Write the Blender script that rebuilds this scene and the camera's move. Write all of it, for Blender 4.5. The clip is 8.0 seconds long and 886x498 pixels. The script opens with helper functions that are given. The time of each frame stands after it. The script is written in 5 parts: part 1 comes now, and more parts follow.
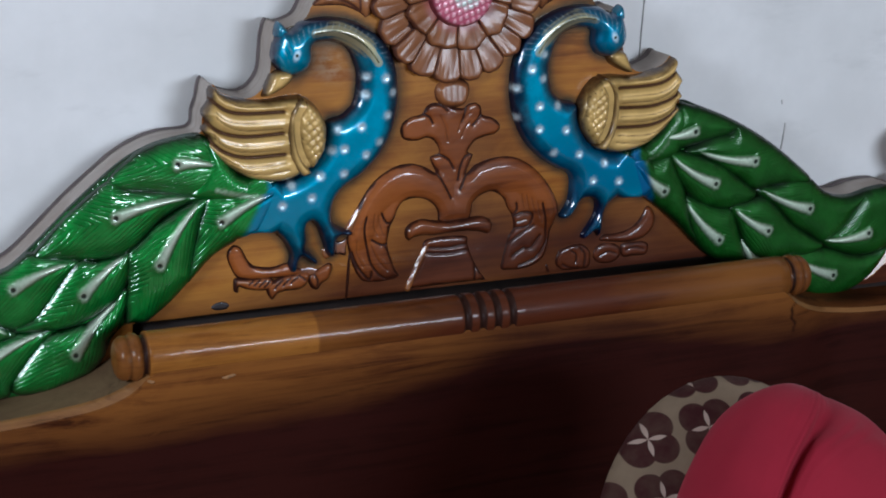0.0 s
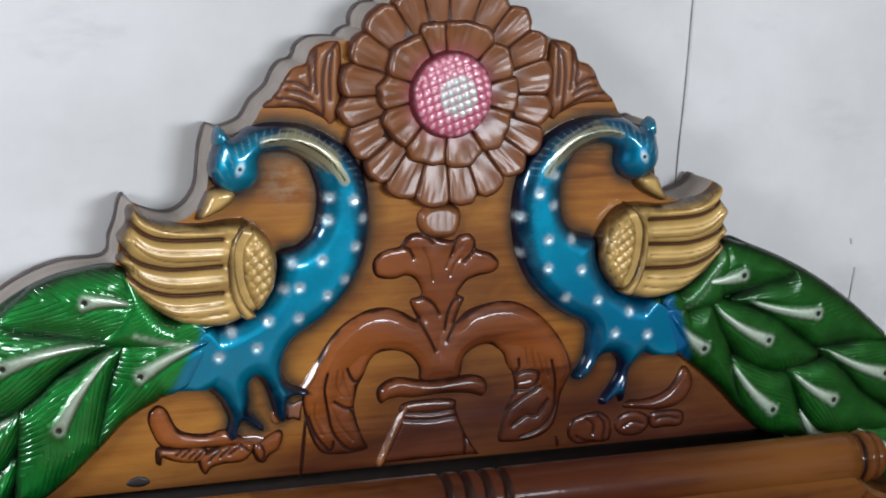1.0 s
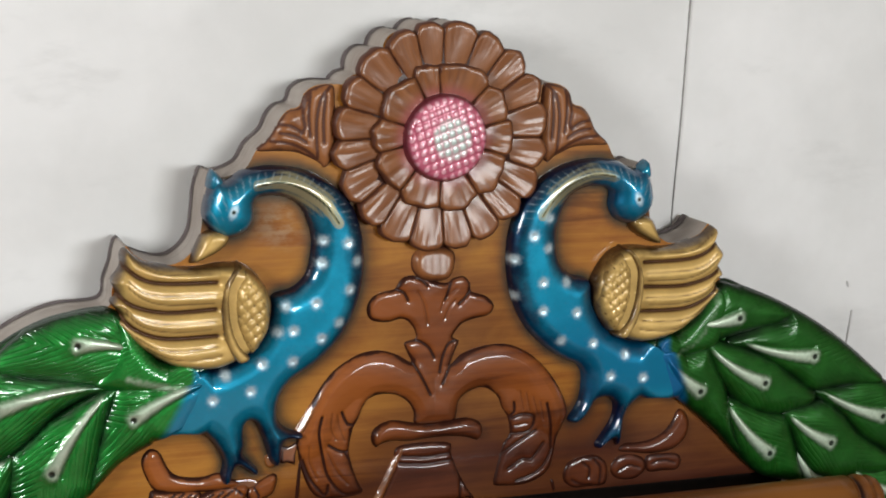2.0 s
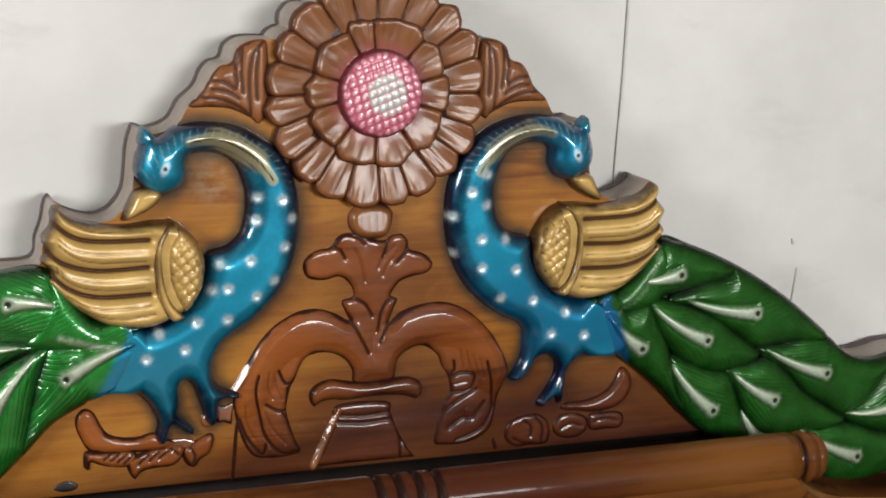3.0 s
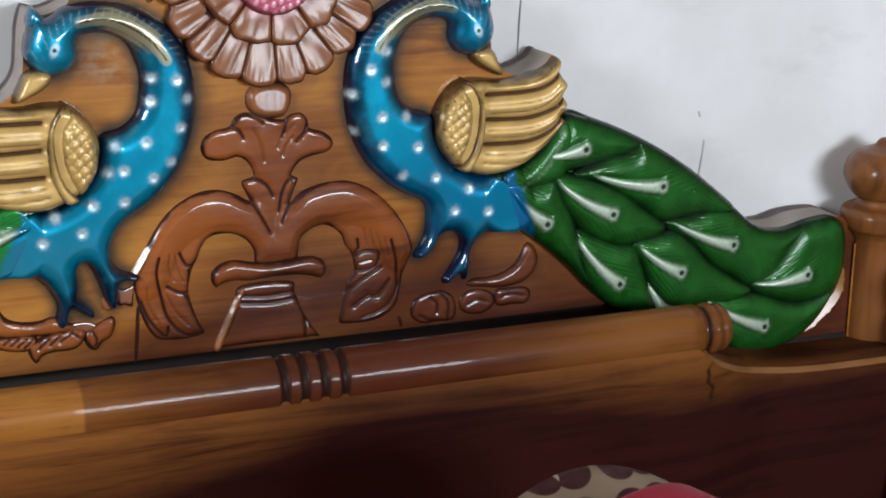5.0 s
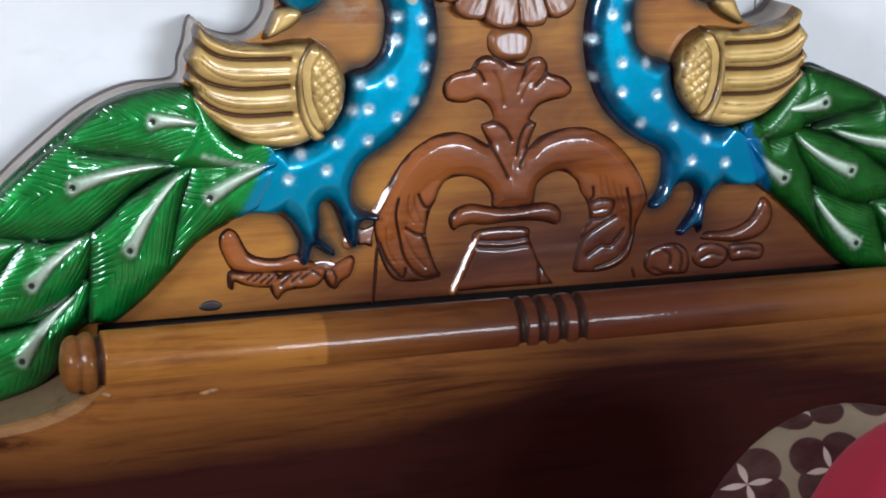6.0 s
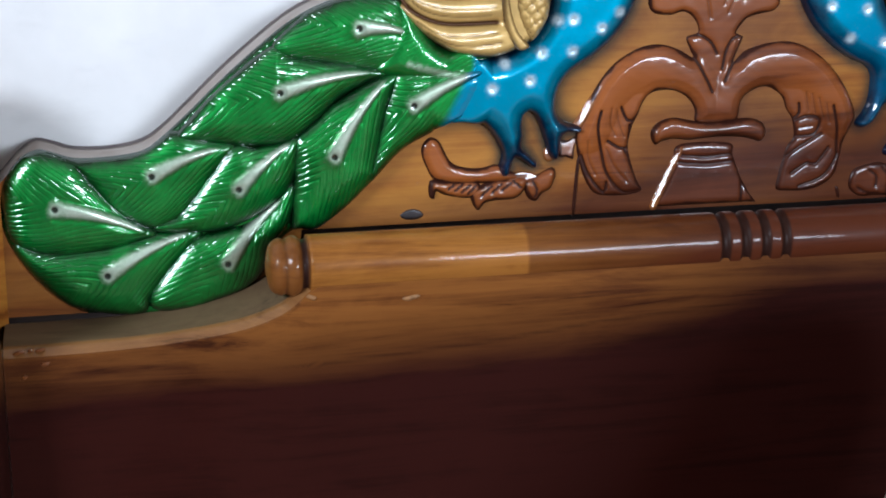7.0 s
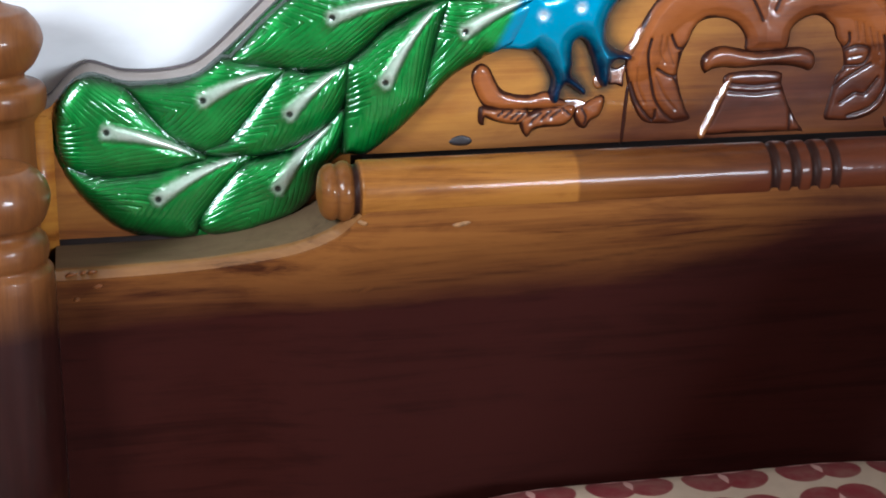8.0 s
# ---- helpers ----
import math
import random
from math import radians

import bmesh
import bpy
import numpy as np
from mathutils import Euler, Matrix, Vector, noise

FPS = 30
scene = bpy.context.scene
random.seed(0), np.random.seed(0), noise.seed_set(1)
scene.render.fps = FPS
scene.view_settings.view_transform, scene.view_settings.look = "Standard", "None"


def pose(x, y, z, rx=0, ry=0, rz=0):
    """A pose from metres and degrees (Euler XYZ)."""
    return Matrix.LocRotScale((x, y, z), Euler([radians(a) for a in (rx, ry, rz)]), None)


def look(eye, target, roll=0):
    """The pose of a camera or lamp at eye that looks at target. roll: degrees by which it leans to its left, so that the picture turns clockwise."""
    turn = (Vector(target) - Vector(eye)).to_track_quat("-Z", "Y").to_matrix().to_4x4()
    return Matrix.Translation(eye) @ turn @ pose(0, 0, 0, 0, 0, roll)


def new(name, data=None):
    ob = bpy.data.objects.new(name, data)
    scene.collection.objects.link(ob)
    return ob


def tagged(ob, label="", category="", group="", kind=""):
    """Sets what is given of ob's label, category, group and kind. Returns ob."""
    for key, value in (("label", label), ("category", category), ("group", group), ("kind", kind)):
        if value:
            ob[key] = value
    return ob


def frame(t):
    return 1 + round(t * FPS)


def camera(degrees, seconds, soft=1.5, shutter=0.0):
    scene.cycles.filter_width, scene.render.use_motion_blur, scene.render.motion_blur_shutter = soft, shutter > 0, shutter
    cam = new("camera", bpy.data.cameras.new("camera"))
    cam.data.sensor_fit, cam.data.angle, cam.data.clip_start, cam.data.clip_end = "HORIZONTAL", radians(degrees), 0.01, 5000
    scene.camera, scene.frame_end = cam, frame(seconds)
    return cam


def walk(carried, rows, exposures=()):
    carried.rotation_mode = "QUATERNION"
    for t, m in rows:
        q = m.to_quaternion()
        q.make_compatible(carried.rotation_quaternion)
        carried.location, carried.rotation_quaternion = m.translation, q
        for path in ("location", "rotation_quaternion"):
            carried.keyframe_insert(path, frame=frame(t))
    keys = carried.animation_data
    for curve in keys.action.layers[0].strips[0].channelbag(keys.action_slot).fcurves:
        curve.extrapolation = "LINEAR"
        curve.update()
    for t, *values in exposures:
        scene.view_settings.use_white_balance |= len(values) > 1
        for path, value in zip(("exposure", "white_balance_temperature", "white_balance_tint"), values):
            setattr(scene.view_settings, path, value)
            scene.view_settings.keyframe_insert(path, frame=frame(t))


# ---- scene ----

# ------------------------------------------------------------ camera and walk
cam = camera(29.29, 8.0, soft=1.9)
walk(cam, [
    (0.0, pose(-0.9077, -2.0430, 1.6741, 73.04, -1.11, -23.36)),
    (0.5, pose(-0.7069, -1.7249, 1.5858, 74.13, -1.23, -22.03)),
    (1.0, pose(-0.6570, -1.6639, 1.5745, 77.57, -1.89, -21.24)),
    (1.5, pose(-0.6371, -1.6695, 1.5831, 78.68, -1.77, -20.48)),
    (1.7, pose(-0.6485, -1.6676, 1.5784, 79.13, -1.77, -20.81)),
    (2.8, pose(-0.6108, -1.6771, 1.5552, 78.83, -1.78, -21.29)),
    (3.0, pose(-0.5981, -1.6776, 1.5495, 78.36, -1.55, -21.76)),
    (3.5, pose(-0.5528, -1.6936, 1.5750, 75.66, -1.43, -22.05)),
    (4.0, pose(-0.5298, -1.7044, 1.5522, 74.71, -0.82, -23.40)),
    (4.2, pose(-0.5334, -1.7001, 1.5398, 74.78, -0.88, -24.02)),
    (5.3, pose(-0.5584, -1.6853, 1.5554, 74.03, -1.08, -22.86)),
    (5.5, pose(-0.5850, -1.6812, 1.5322, 74.43, -1.04, -21.96)),
    (6.0, pose(-0.6251, -1.6852, 1.4485, 75.54, -0.54, -17.96)),
    (6.5, pose(-0.6462, -1.6765, 1.4332, 74.14, -0.68, -14.87)),
    (7.0, pose(-0.6643, -1.6816, 1.4114, 73.72, -0.22, -12.33)),
    (7.5, pose(-0.6753, -1.6783, 1.4190, 72.31, -0.17, -11.25)),
    (8.0, pose(-0.7042, -1.6741, 1.4189, 70.99, -0.72, -11.84)),
], exposures=[
    (0.0, -0.48, 5700, 10), (0.5, -0.25, 5800, 10), (1.0, -0.28, 6100, 10), (1.5, -0.25, 6600, 9), (1.7, -0.22, 6650, 9), (2.8, -0.15, 6900, 10), (3.5, -0.18, 7000, 12), (4.2, -0.12, 6700, 11),
    (5.3, 0.0, 5900, 10), (5.5, 0.02, 5800, 10), (6.5, 0.12, 5800, 10), (7.0, 0.14, 5700, 10), (7.5, 0.27, 5700, 10), (8.0, 0.48, 5700, 10)])

# ------------------------------------------------------------ daylight
world = bpy.data.worlds.new("daylight")
scene.world = world
world.use_nodes = True
wn = world.node_tree
sky = wn.nodes.new("ShaderNodeTexSky")
sky.sky_type, sky.sun_disc = "NISHITA", False
sky.sun_elevation, sky.sun_rotation = radians(38), radians(200)
wn.links.new(sky.outputs[0], wn.nodes["Background"].inputs[0])
wn.nodes["Background"].inputs[1].default_value = 0.1


def window_light(name, m, sx, sz, watts, color):
    """The sky's light, standing in a window's opening."""
    data = bpy.data.lights.new(name, "AREA")
    data.shape, data.size, data.size_y, data.energy, data.color = "RECTANGLE", sx, sz, watts, color
    ob = new(name, data)
    ob.matrix_world = m
    return ob


# room: x from -2.4 to 2.3, y from -3.3 to 0.068, z from 0 to 2.9
X0, X1, Y0, Y1, H = -2.4, 2.3, -3.3, 0.068, 2.9
window_light("window_light", look((0.95, Y0 + 0.03, 1.62), (0.65, 0, 1.5)), 1.2, 0.55, 77, (0.93, 0.97, 1.0))
window_light("window_light", look((X0 + 0.03, -1.35, 1.95), (0, -0.9, 1.6)), 0.6, 0.7, 50, (0.95, 0.98, 1.0))


# ------------------------------------------------------------ materials
def mat(name, rough=0.5, metal=0.0, coat=0.0, coat_rough=0.06, spec=0.5):
    m = bpy.data.materials.new(name)
    m.use_nodes = True
    b = m.node_tree.nodes["Principled BSDF"]
    b.inputs["Roughness"].default_value = rough
    b.inputs["Metallic"].default_value = metal
    b.inputs["Coat Weight"].default_value = coat
    b.inputs["Coat Roughness"].default_value = coat_rough
    b.inputs["Specular IOR Level"].default_value = spec
    return m, m.node_tree.nodes, m.node_tree.links, b


def rgb(c):
    return (c[0], c[1], c[2], 1.0)


def mixed(nodes, links, fac, a, b, blend="MIX"):
    n = nodes.new("ShaderNodeMix")
    n.data_type, n.blend_type = "RGBA", blend
    for sock, v in ((n.inputs[0], fac), (n.inputs[6], a), (n.inputs[7], b)):
        if isinstance(v, (tuple, list)):
            sock.default_value = rgb(v)
        elif isinstance(v, (int, float)):
            sock.default_value = v
        else:
            links.new(v, sock)
    return n.outputs[2]


def ramp(nodes, links, fac, lo, hi, a=0.0, b=1.0, smooth=True):
    n = nodes.new("ShaderNodeMapRange")
    n.interpolation_type = "SMOOTHSTEP" if smooth else "LINEAR"
    links.new(fac, n.inputs[0])
    for i, v in enumerate((lo, hi, a, b)):
        n.inputs[i + 1].default_value = v
    return n.outputs[0]


def calc(nodes, links, op, a, b=0.0, c=0.0):
    n = nodes.new("ShaderNodeMath")
    n.operation = op
    for i, v in enumerate((a, b, c)):
        if isinstance(v, (int, float)):
            n.inputs[i].default_value = v
        else:
            links.new(v, n.inputs[i])
    return n.outputs[0]


def attr(nodes, name):
    n = nodes.new("ShaderNodeAttribute")
    n.attribute_name = name
    return n.outputs["Fac"]


def place(nodes, links, scale, kind="Object"):
    t, m = nodes.new("ShaderNodeTexCoord"), nodes.new("ShaderNodeMapping")
    m.inputs["Scale"].default_value = scale
    links.new(t.outputs[kind], m.inputs[0])
    return m.outputs[0]


def noisy(nodes, links, vec, scale, detail=4.0, rough=0.55, dist=0.0):
    n = nodes.new("ShaderNodeTexNoise")
    n.inputs["Scale"].default_value, n.inputs["Detail"].default_value = scale, detail
    n.inputs["Roughness"].default_value, n.inputs["Distortion"].default_value = rough, dist
    links.new(vec, n.inputs["Vector"])
    return n.outputs["Fac"]


def bumped(nodes, links, bsdf, height, strength, dist=0.002, coat=True):
    n = nodes.new("ShaderNodeBump")
    n.inputs["Strength"].default_value, n.inputs["Distance"].default_value = strength, dist
    links.new(height, n.inputs["Height"])
    links.new(n.outputs[0], bsdf.inputs["Normal"])
    if coat:
        links.new(n.outputs[0], bsdf.inputs["Coat Normal"])


def wood(name, light, dark, stain=(0.03, 0.012, 0.006), edge=0.0, rough=0.4, along="x", spray=False, sunburst=None, grain=1.0, coat=0.7, cr=0.07, spec=0.2, blush=None):
    """Varnished timber with long grain; edge: width of the dark stain line left round a carving."""
    m, n, l, b = mat(name, rough, coat=coat, coat_rough=cr, spec=spec)
    sc = {"x": (1.6, 9, 26), "z": (26, 9, 1.6)}[along]
    v = place(n, l, sc)
    g1 = noisy(n, l, v, 1.3, 7, 0.66, 1.1)
    v2 = place(n, l, {"x": (6, 60, 190), "z": (190, 60, 6)}[along])
    g2 = noisy(n, l, v2, 1.0, 3, 0.6)
    v3 = place(n, l, (2.2, 2.2, 2.2))
    g3 = noisy(n, l, v3, 2.0, 2, 0.5)
    g4 = noisy(n, l, place(n, l, {"x": (5, 8, 12), "z": (12, 8, 5)}[along]), 1.7, 5, 0.6, 0.8)
    t = calc(n, l, "MULTIPLY_ADD", g2, 0.35 * grain, calc(n, l, "MULTIPLY_ADD", calc(n, l, "SUBTRACT", g1, 0.5), min(1.5, grain), 0.5))
    t = calc(n, l, "MULTIPLY_ADD", g3, 0.5, t)
    t = calc(n, l, "MULTIPLY_ADD", calc(n, l, "SUBTRACT", g4, 0.5), 0.7, t)
    col = mixed(n, l, ramp(n, l, t, 0.62, 1.18), dark, light)
    streak = ramp(n, l, g1, 0.40, 0.30)
    col = mixed(n, l, calc(n, l, "MULTIPLY", streak, 0.55 * grain), col, tuple(c * 0.35 for c in dark))
    if spray:
        s = attr(n, "spray")
        wob = noisy(n, l, place(n, l, (30, 30, 30)), 1.0, 3)
        s2 = calc(n, l, "MULTIPLY", s, ramp(n, l, wob, 0.2, 0.7, 0.7, 1.1))
        col = mixed(n, l, s2, col, (0.020, 0.024, 0.014))
        # scuffed varnish and the window's glint on it, mixed in as pale colour
        glint = ramp(n, l, noisy(n, l, place(n, l, (30, 10, 70)), 1.0, 5, 0.65), 0.42, 0.62)
        col = mixed(n, l, calc(n, l, "MULTIPLY", glint, attr(n, "scuff_glint")), col, (0.50, 0.40, 0.26))
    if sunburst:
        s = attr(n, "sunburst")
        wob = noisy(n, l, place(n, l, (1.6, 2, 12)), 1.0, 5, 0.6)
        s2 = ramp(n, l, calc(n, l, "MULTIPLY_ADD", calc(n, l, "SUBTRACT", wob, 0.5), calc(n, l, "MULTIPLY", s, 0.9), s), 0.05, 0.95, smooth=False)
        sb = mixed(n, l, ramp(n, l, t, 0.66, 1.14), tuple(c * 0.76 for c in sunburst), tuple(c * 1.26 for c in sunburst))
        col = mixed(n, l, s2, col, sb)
    if blush:
        col = mixed(n, l, calc(n, l, "MULTIPLY", attr(n, "blush"), 0.5), col, blush)
    if edge:
        e = attr(n, "edge")
        e = calc(n, l, "MULTIPLY_ADD", calc(n, l, "SUBTRACT", noisy(n, l, place(n, l, (1, 1, 1)), 90, 3), 0.5), edge * 0.9, e)
        e = calc(n, l, "MULTIPLY_ADD", calc(n, l, "SUBTRACT", noisy(n, l, place(n, l, (1, 1, 1)), 34, 2), 0.45), edge * 2.6, e)
        line = calc(n, l, "MAXIMUM", ramp(n, l, e, edge, edge * 0.45), ramp(n, l, attr(n, "groove"), 0.12, 0.65))
        col = mixed(n, l, ramp(n, l, e, edge * 2.4, edge * 0.6, 0.0, 0.25), col, stain)
        col = mixed(n, l, line, col, stain)
        # the stain in the cuts lies under little varnish
        l.new(ramp(n, l, line, 0.2, 0.9, coat, coat * 0.08), b.inputs["Coat Weight"])
    l.new(col, b.inputs["Base Color"])
    # fine grain and the slow waves of brushed varnish
    wave = noisy(n, l, place(n, l, (1, 1, 1)), 48, 3, 0.55)
    bumped(n, l, b, calc(n, l, "MULTIPLY_ADD", wave, 3.2, g2), 0.11, 0.0008)
    l.new(ramp(n, l, g3, 0.3, 0.7, rough * 0.8, rough * 1.25), b.inputs["Roughness"])
    return m


def paint(name, base, rim, rimw=0.012, rough=0.3, metal=0.15, dots=False, gold=None, comb=False, mottled=0.35, groove=None, ior=1.75, gloss=0.05, dyed=(0.0, 0.19, 0.32)):
    """Brushed enamel: base coat, darker rim (sprayed on blue and gold), and the marks carried by the mesh."""
    m, n, l, b = mat(name, rough, metal, coat=0.9, coat_rough=gloss, spec=0.2)
    b.inputs["Coat IOR"].default_value = ior
    v = place(n, l, (1, 1, 1))
    a1 = noisy(n, l, v, 38, 5, 0.6)
    a2 = noisy(n, l, v, 240, 3, 0.6)
    col = mixed(n, l, calc(n, l, "MULTIPLY", ramp(n, l, a1, 0.35, 0.75), mottled), base, tuple(min(1, c * 1.8 + 0.006) for c in base))
    col = mixed(n, l, calc(n, l, "MULTIPLY", ramp(n, l, a2, 0.55, 0.8), mottled * 0.6), col, tuple(c * 0.5 for c in base))
    e = calc(n, l, "MULTIPLY_ADD", a1, rimw * 0.9, attr(n, "edge"))
    col = mixed(n, l, ramp(n, l, e, rimw * 1.45, rimw * 0.45), col, rim)
    h = calc(n, l, "MULTIPLY_ADD", a1, 2.2, a2)
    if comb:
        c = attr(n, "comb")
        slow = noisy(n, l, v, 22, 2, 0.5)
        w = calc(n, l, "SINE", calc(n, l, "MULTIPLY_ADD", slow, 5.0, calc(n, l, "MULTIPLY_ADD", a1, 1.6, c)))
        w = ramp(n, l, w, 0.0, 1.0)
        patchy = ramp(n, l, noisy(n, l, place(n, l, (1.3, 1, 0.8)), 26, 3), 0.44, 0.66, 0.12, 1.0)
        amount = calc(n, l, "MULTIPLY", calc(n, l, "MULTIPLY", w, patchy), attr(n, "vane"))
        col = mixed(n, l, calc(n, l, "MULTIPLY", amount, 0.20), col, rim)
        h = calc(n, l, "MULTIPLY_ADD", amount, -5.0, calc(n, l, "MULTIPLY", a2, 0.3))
    if gold:
        col = mixed(n, l, ramp(n, l, calc(n, l, "MULTIPLY_ADD", a1, 0.35, attr(n, "royal")), 0.2, 1.15), col, (0.0, 0.120, 0.26))
        col = mixed(n, l, ramp(n, l, calc(n, l, "MULTIPLY_ADD", a1, 0.5, attr(n, "gold")), 0.5, 0.9), col, gold)
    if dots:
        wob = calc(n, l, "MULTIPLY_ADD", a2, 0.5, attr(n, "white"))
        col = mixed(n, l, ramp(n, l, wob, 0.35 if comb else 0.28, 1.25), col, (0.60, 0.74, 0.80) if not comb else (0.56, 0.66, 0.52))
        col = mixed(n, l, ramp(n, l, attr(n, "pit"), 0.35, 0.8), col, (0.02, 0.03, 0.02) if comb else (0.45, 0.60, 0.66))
    if comb:
        col = mixed(n, l, ramp(n, l, calc(n, l, "MULTIPLY_ADD", a1, 0.4, attr(n, "dye")), 0.35, 1.1), col, dyed)
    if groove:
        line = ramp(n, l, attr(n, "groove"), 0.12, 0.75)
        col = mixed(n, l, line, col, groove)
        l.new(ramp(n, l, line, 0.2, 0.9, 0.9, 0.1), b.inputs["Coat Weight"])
    l.new(col, b.inputs["Base Color"])
    bumped(n, l, b, h, 0.31 if comb else 0.12, 0.0020 if comb else 0.0009)
    return m


def dark_tone_at(q):
    """How much of the dark tone lies at board places q, most towards the foot."""
    x, z = q[:, 0], q[:, 1]
    low = np.clip((-0.374 - z) / 0.030, 0, 1) * (0.42 + 0.50 * np.clip((x + 0.3) / 0.3, 0, 1))
    side = np.clip((x + 0.22) / 0.25, 0, 1)
    rise = -0.275 + 0.03 * np.clip((x - 0.1) / 0.2, 0, 1)
    patch = side * 0.95 * np.clip((rise - z) / 0.13, 0, 1) ** 1.2
    patch2 = 0.15 * np.exp(-((x - 0.22) / 0.09) ** 2 - ((z + 0.38) / 0.05) ** 2)
    middle = 0.52 * np.exp(-((x - 0.025) / 0.115) ** 2) * np.clip((-0.11 - z) / 0.06, 0, 1) + 0.14 * np.exp(-((x + 0.27) / 0.10) ** 2) * np.clip((-0.345 - z) / 0.04, 0, 1)
    return np.clip(low + patch + patch2 + middle, 0, 0.9)


M_BOARD = wood("honey_varnish", (0.47, 0.200, 0.030), (0.25, 0.076, 0.011), spray=True, cr=0.09, coat=0.45, grain=0.85, sunburst=(0.072, 0.0175, 0.007))
M_CARVE = wood("carved_varnish", (0.355, 0.102, 0.019), (0.200, 0.050, 0.010), stain=(0.032, 0.008, 0.004), edge=0.0042, cr=0.12, coat=0.8, grain=1.3, sunburst=(0.068, 0.0160, 0.007))
M_PETAL = wood("petal_varnish", (0.315, 0.120, 0.040), (0.18, 0.062, 0.020), stain=(0.085, 0.030, 0.017), blush=(0.40, 0.10, 0.12), edge=0.0030, cr=0.22, coat=0.50, along="z", grain=0.9)
M_RAIL = wood("rail_varnish", (0.34, 0.135, 0.024), (0.17, 0.055, 0.010), stain=(0.024, 0.009, 0.006), edge=0.0001, sunburst=(0.064, 0.0155, 0.0056), coat=0.22, cr=0.06, grain=1.6, spec=0.1)
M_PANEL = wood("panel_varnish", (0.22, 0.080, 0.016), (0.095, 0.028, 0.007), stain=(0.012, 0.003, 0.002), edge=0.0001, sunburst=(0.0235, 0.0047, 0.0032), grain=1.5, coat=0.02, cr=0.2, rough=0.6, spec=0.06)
M_BEVEL = wood("thick_varnish", (0.36, 0.16, 0.04), (0.22, 0.09, 0.02), coat=0.55, cr=0.18, grain=1.6)
M_LEDGE = wood("dusty_ledge", (0.165, 0.105, 0.055), (0.10, 0.058, 0.030), coat=0.05, rough=0.6)
M_LIP = wood("worn_lip", (0.29, 0.135, 0.045), (0.17, 0.070, 0.022), coat=0.2)
M_POST = wood("post_varnish", (0.22, 0.080, 0.020), (0.105, 0.034, 0.009), along="z", sunburst=(0.020, 0.0046, 0.0034), coat=0.35)
M_BLUE = paint("peacock_blue", (0.0, 0.212, 0.338), (0.0, 0.007, 0.036), 0.033, ior=1.6, rough=0.40, metal=0.5, dots=True, gold=(0.31, 0.28, 0.16), mottled=0.4, groove=(0.02, 0.03, 0.02))
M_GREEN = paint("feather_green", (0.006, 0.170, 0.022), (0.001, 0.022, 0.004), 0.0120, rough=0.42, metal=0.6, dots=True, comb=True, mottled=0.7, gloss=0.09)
# right tail's copy of feather_green, darkened in place of weaker reflected light
M_GREEN_DIM = paint("feather_green_dim", (0.0075, 0.080, 0.0065), (0.001, 0.014, 0.002), 0.0130, rough=0.48, metal=0.45, dots=True, comb=True, mottled=0.6, gloss=0.18, ior=1.33, dyed=(0.0, 0.10, 0.24))
M_GOLD = paint("antique_gold", (0.53, 0.345, 0.112), (0.046, 0.019, 0.007), 0.0090, rough=0.46, metal=0.3, ior=1.45, gloss=0.16, groove=(0.070, 0.028, 0.009), mottled=0.3)


def edge_material():
    m, n, l, b = mat("bare_board_edge", 0.75)
    v = place(n, l, (1, 1, 1))
    a = noisy(n, l, v, 14, 5, 0.6)
    c = noisy(n, l, place(n, l, (8, 160, 8)), 1, 4)
    col = mixed(n, l, ramp(n, l, a, 0.3, 0.7), (0.30, 0.25, 0.215), (0.38, 0.335, 0.30))
    col = mixed(n, l, ramp(n, l, c, 0.5, 0.8, 0, 0.4), col, (0.20, 0.15, 0.12))
    l.new(col, b.inputs["Base Color"])
    bumped(n, l, b, c, 0.3, 0.001, coat=False)
    return m


def plaster(name, c1, c2, scale=3.0):
    m, n, l, b = mat(name, 0.7, spec=0.3)
    v = place(n, l, (1, 1, 1))
    a, d = noisy(n, l, v, scale, 6, 0.6), noisy(n, l, v, 60, 4, 0.6)
    col = mixed(n, l, ramp(n, l, a, 0.3, 0.72), c1, c2)
    smudge = noisy(n, l, place(n, l, (5, 5, 14)), 1.0, 5, 0.65)
    col = mixed(n, l, ramp(n, l, smudge, 0.54, 0.74, 0, 0.5), col, tuple(c * 0.86 for c in c1))
    l.new(col, b.inputs["Base Color"])
    bumped(n, l, b, d, 0.08, 0.002, coat=False)
    return m


def plain(name, c, rough=0.6, var=0.12, scale=30, metal=0.0, coat=0.0):
    m, n, l, b = mat(name, rough, metal, coat)
    a = noisy(n, l, place(n, l, (1, 1, 1)), scale, 5)
    l.new(mixed(n, l, ramp(n, l, a, 0.3, 0.7), tuple(x * (1 - var) for x in c), tuple(min(1, x * (1 + var)) for x in c)), b.inputs["Base Color"])
    bumped(n, l, b, a, 0.06, 0.001, coat=False)
    return m


def fabric(name, c):
    m, n, l, b = mat(name, 0.85, spec=0.2)
    b.inputs["Sheen Weight"].default_value = 0.05
    v = place(n, l, (1, 1, 1))
    w = noisy(n, l, place(n, l, (900, 900, 900)), 1, 2)
    a = noisy(n, l, v, 8, 4)
    l.new(mixed(n, l, ramp(n, l, a, 0.3, 0.7), tuple(x * 0.85 for x in c), c), b.inputs["Base Color"])
    bumped(n, l, b, w, 0.15, 0.0006, coat=False)
    return m


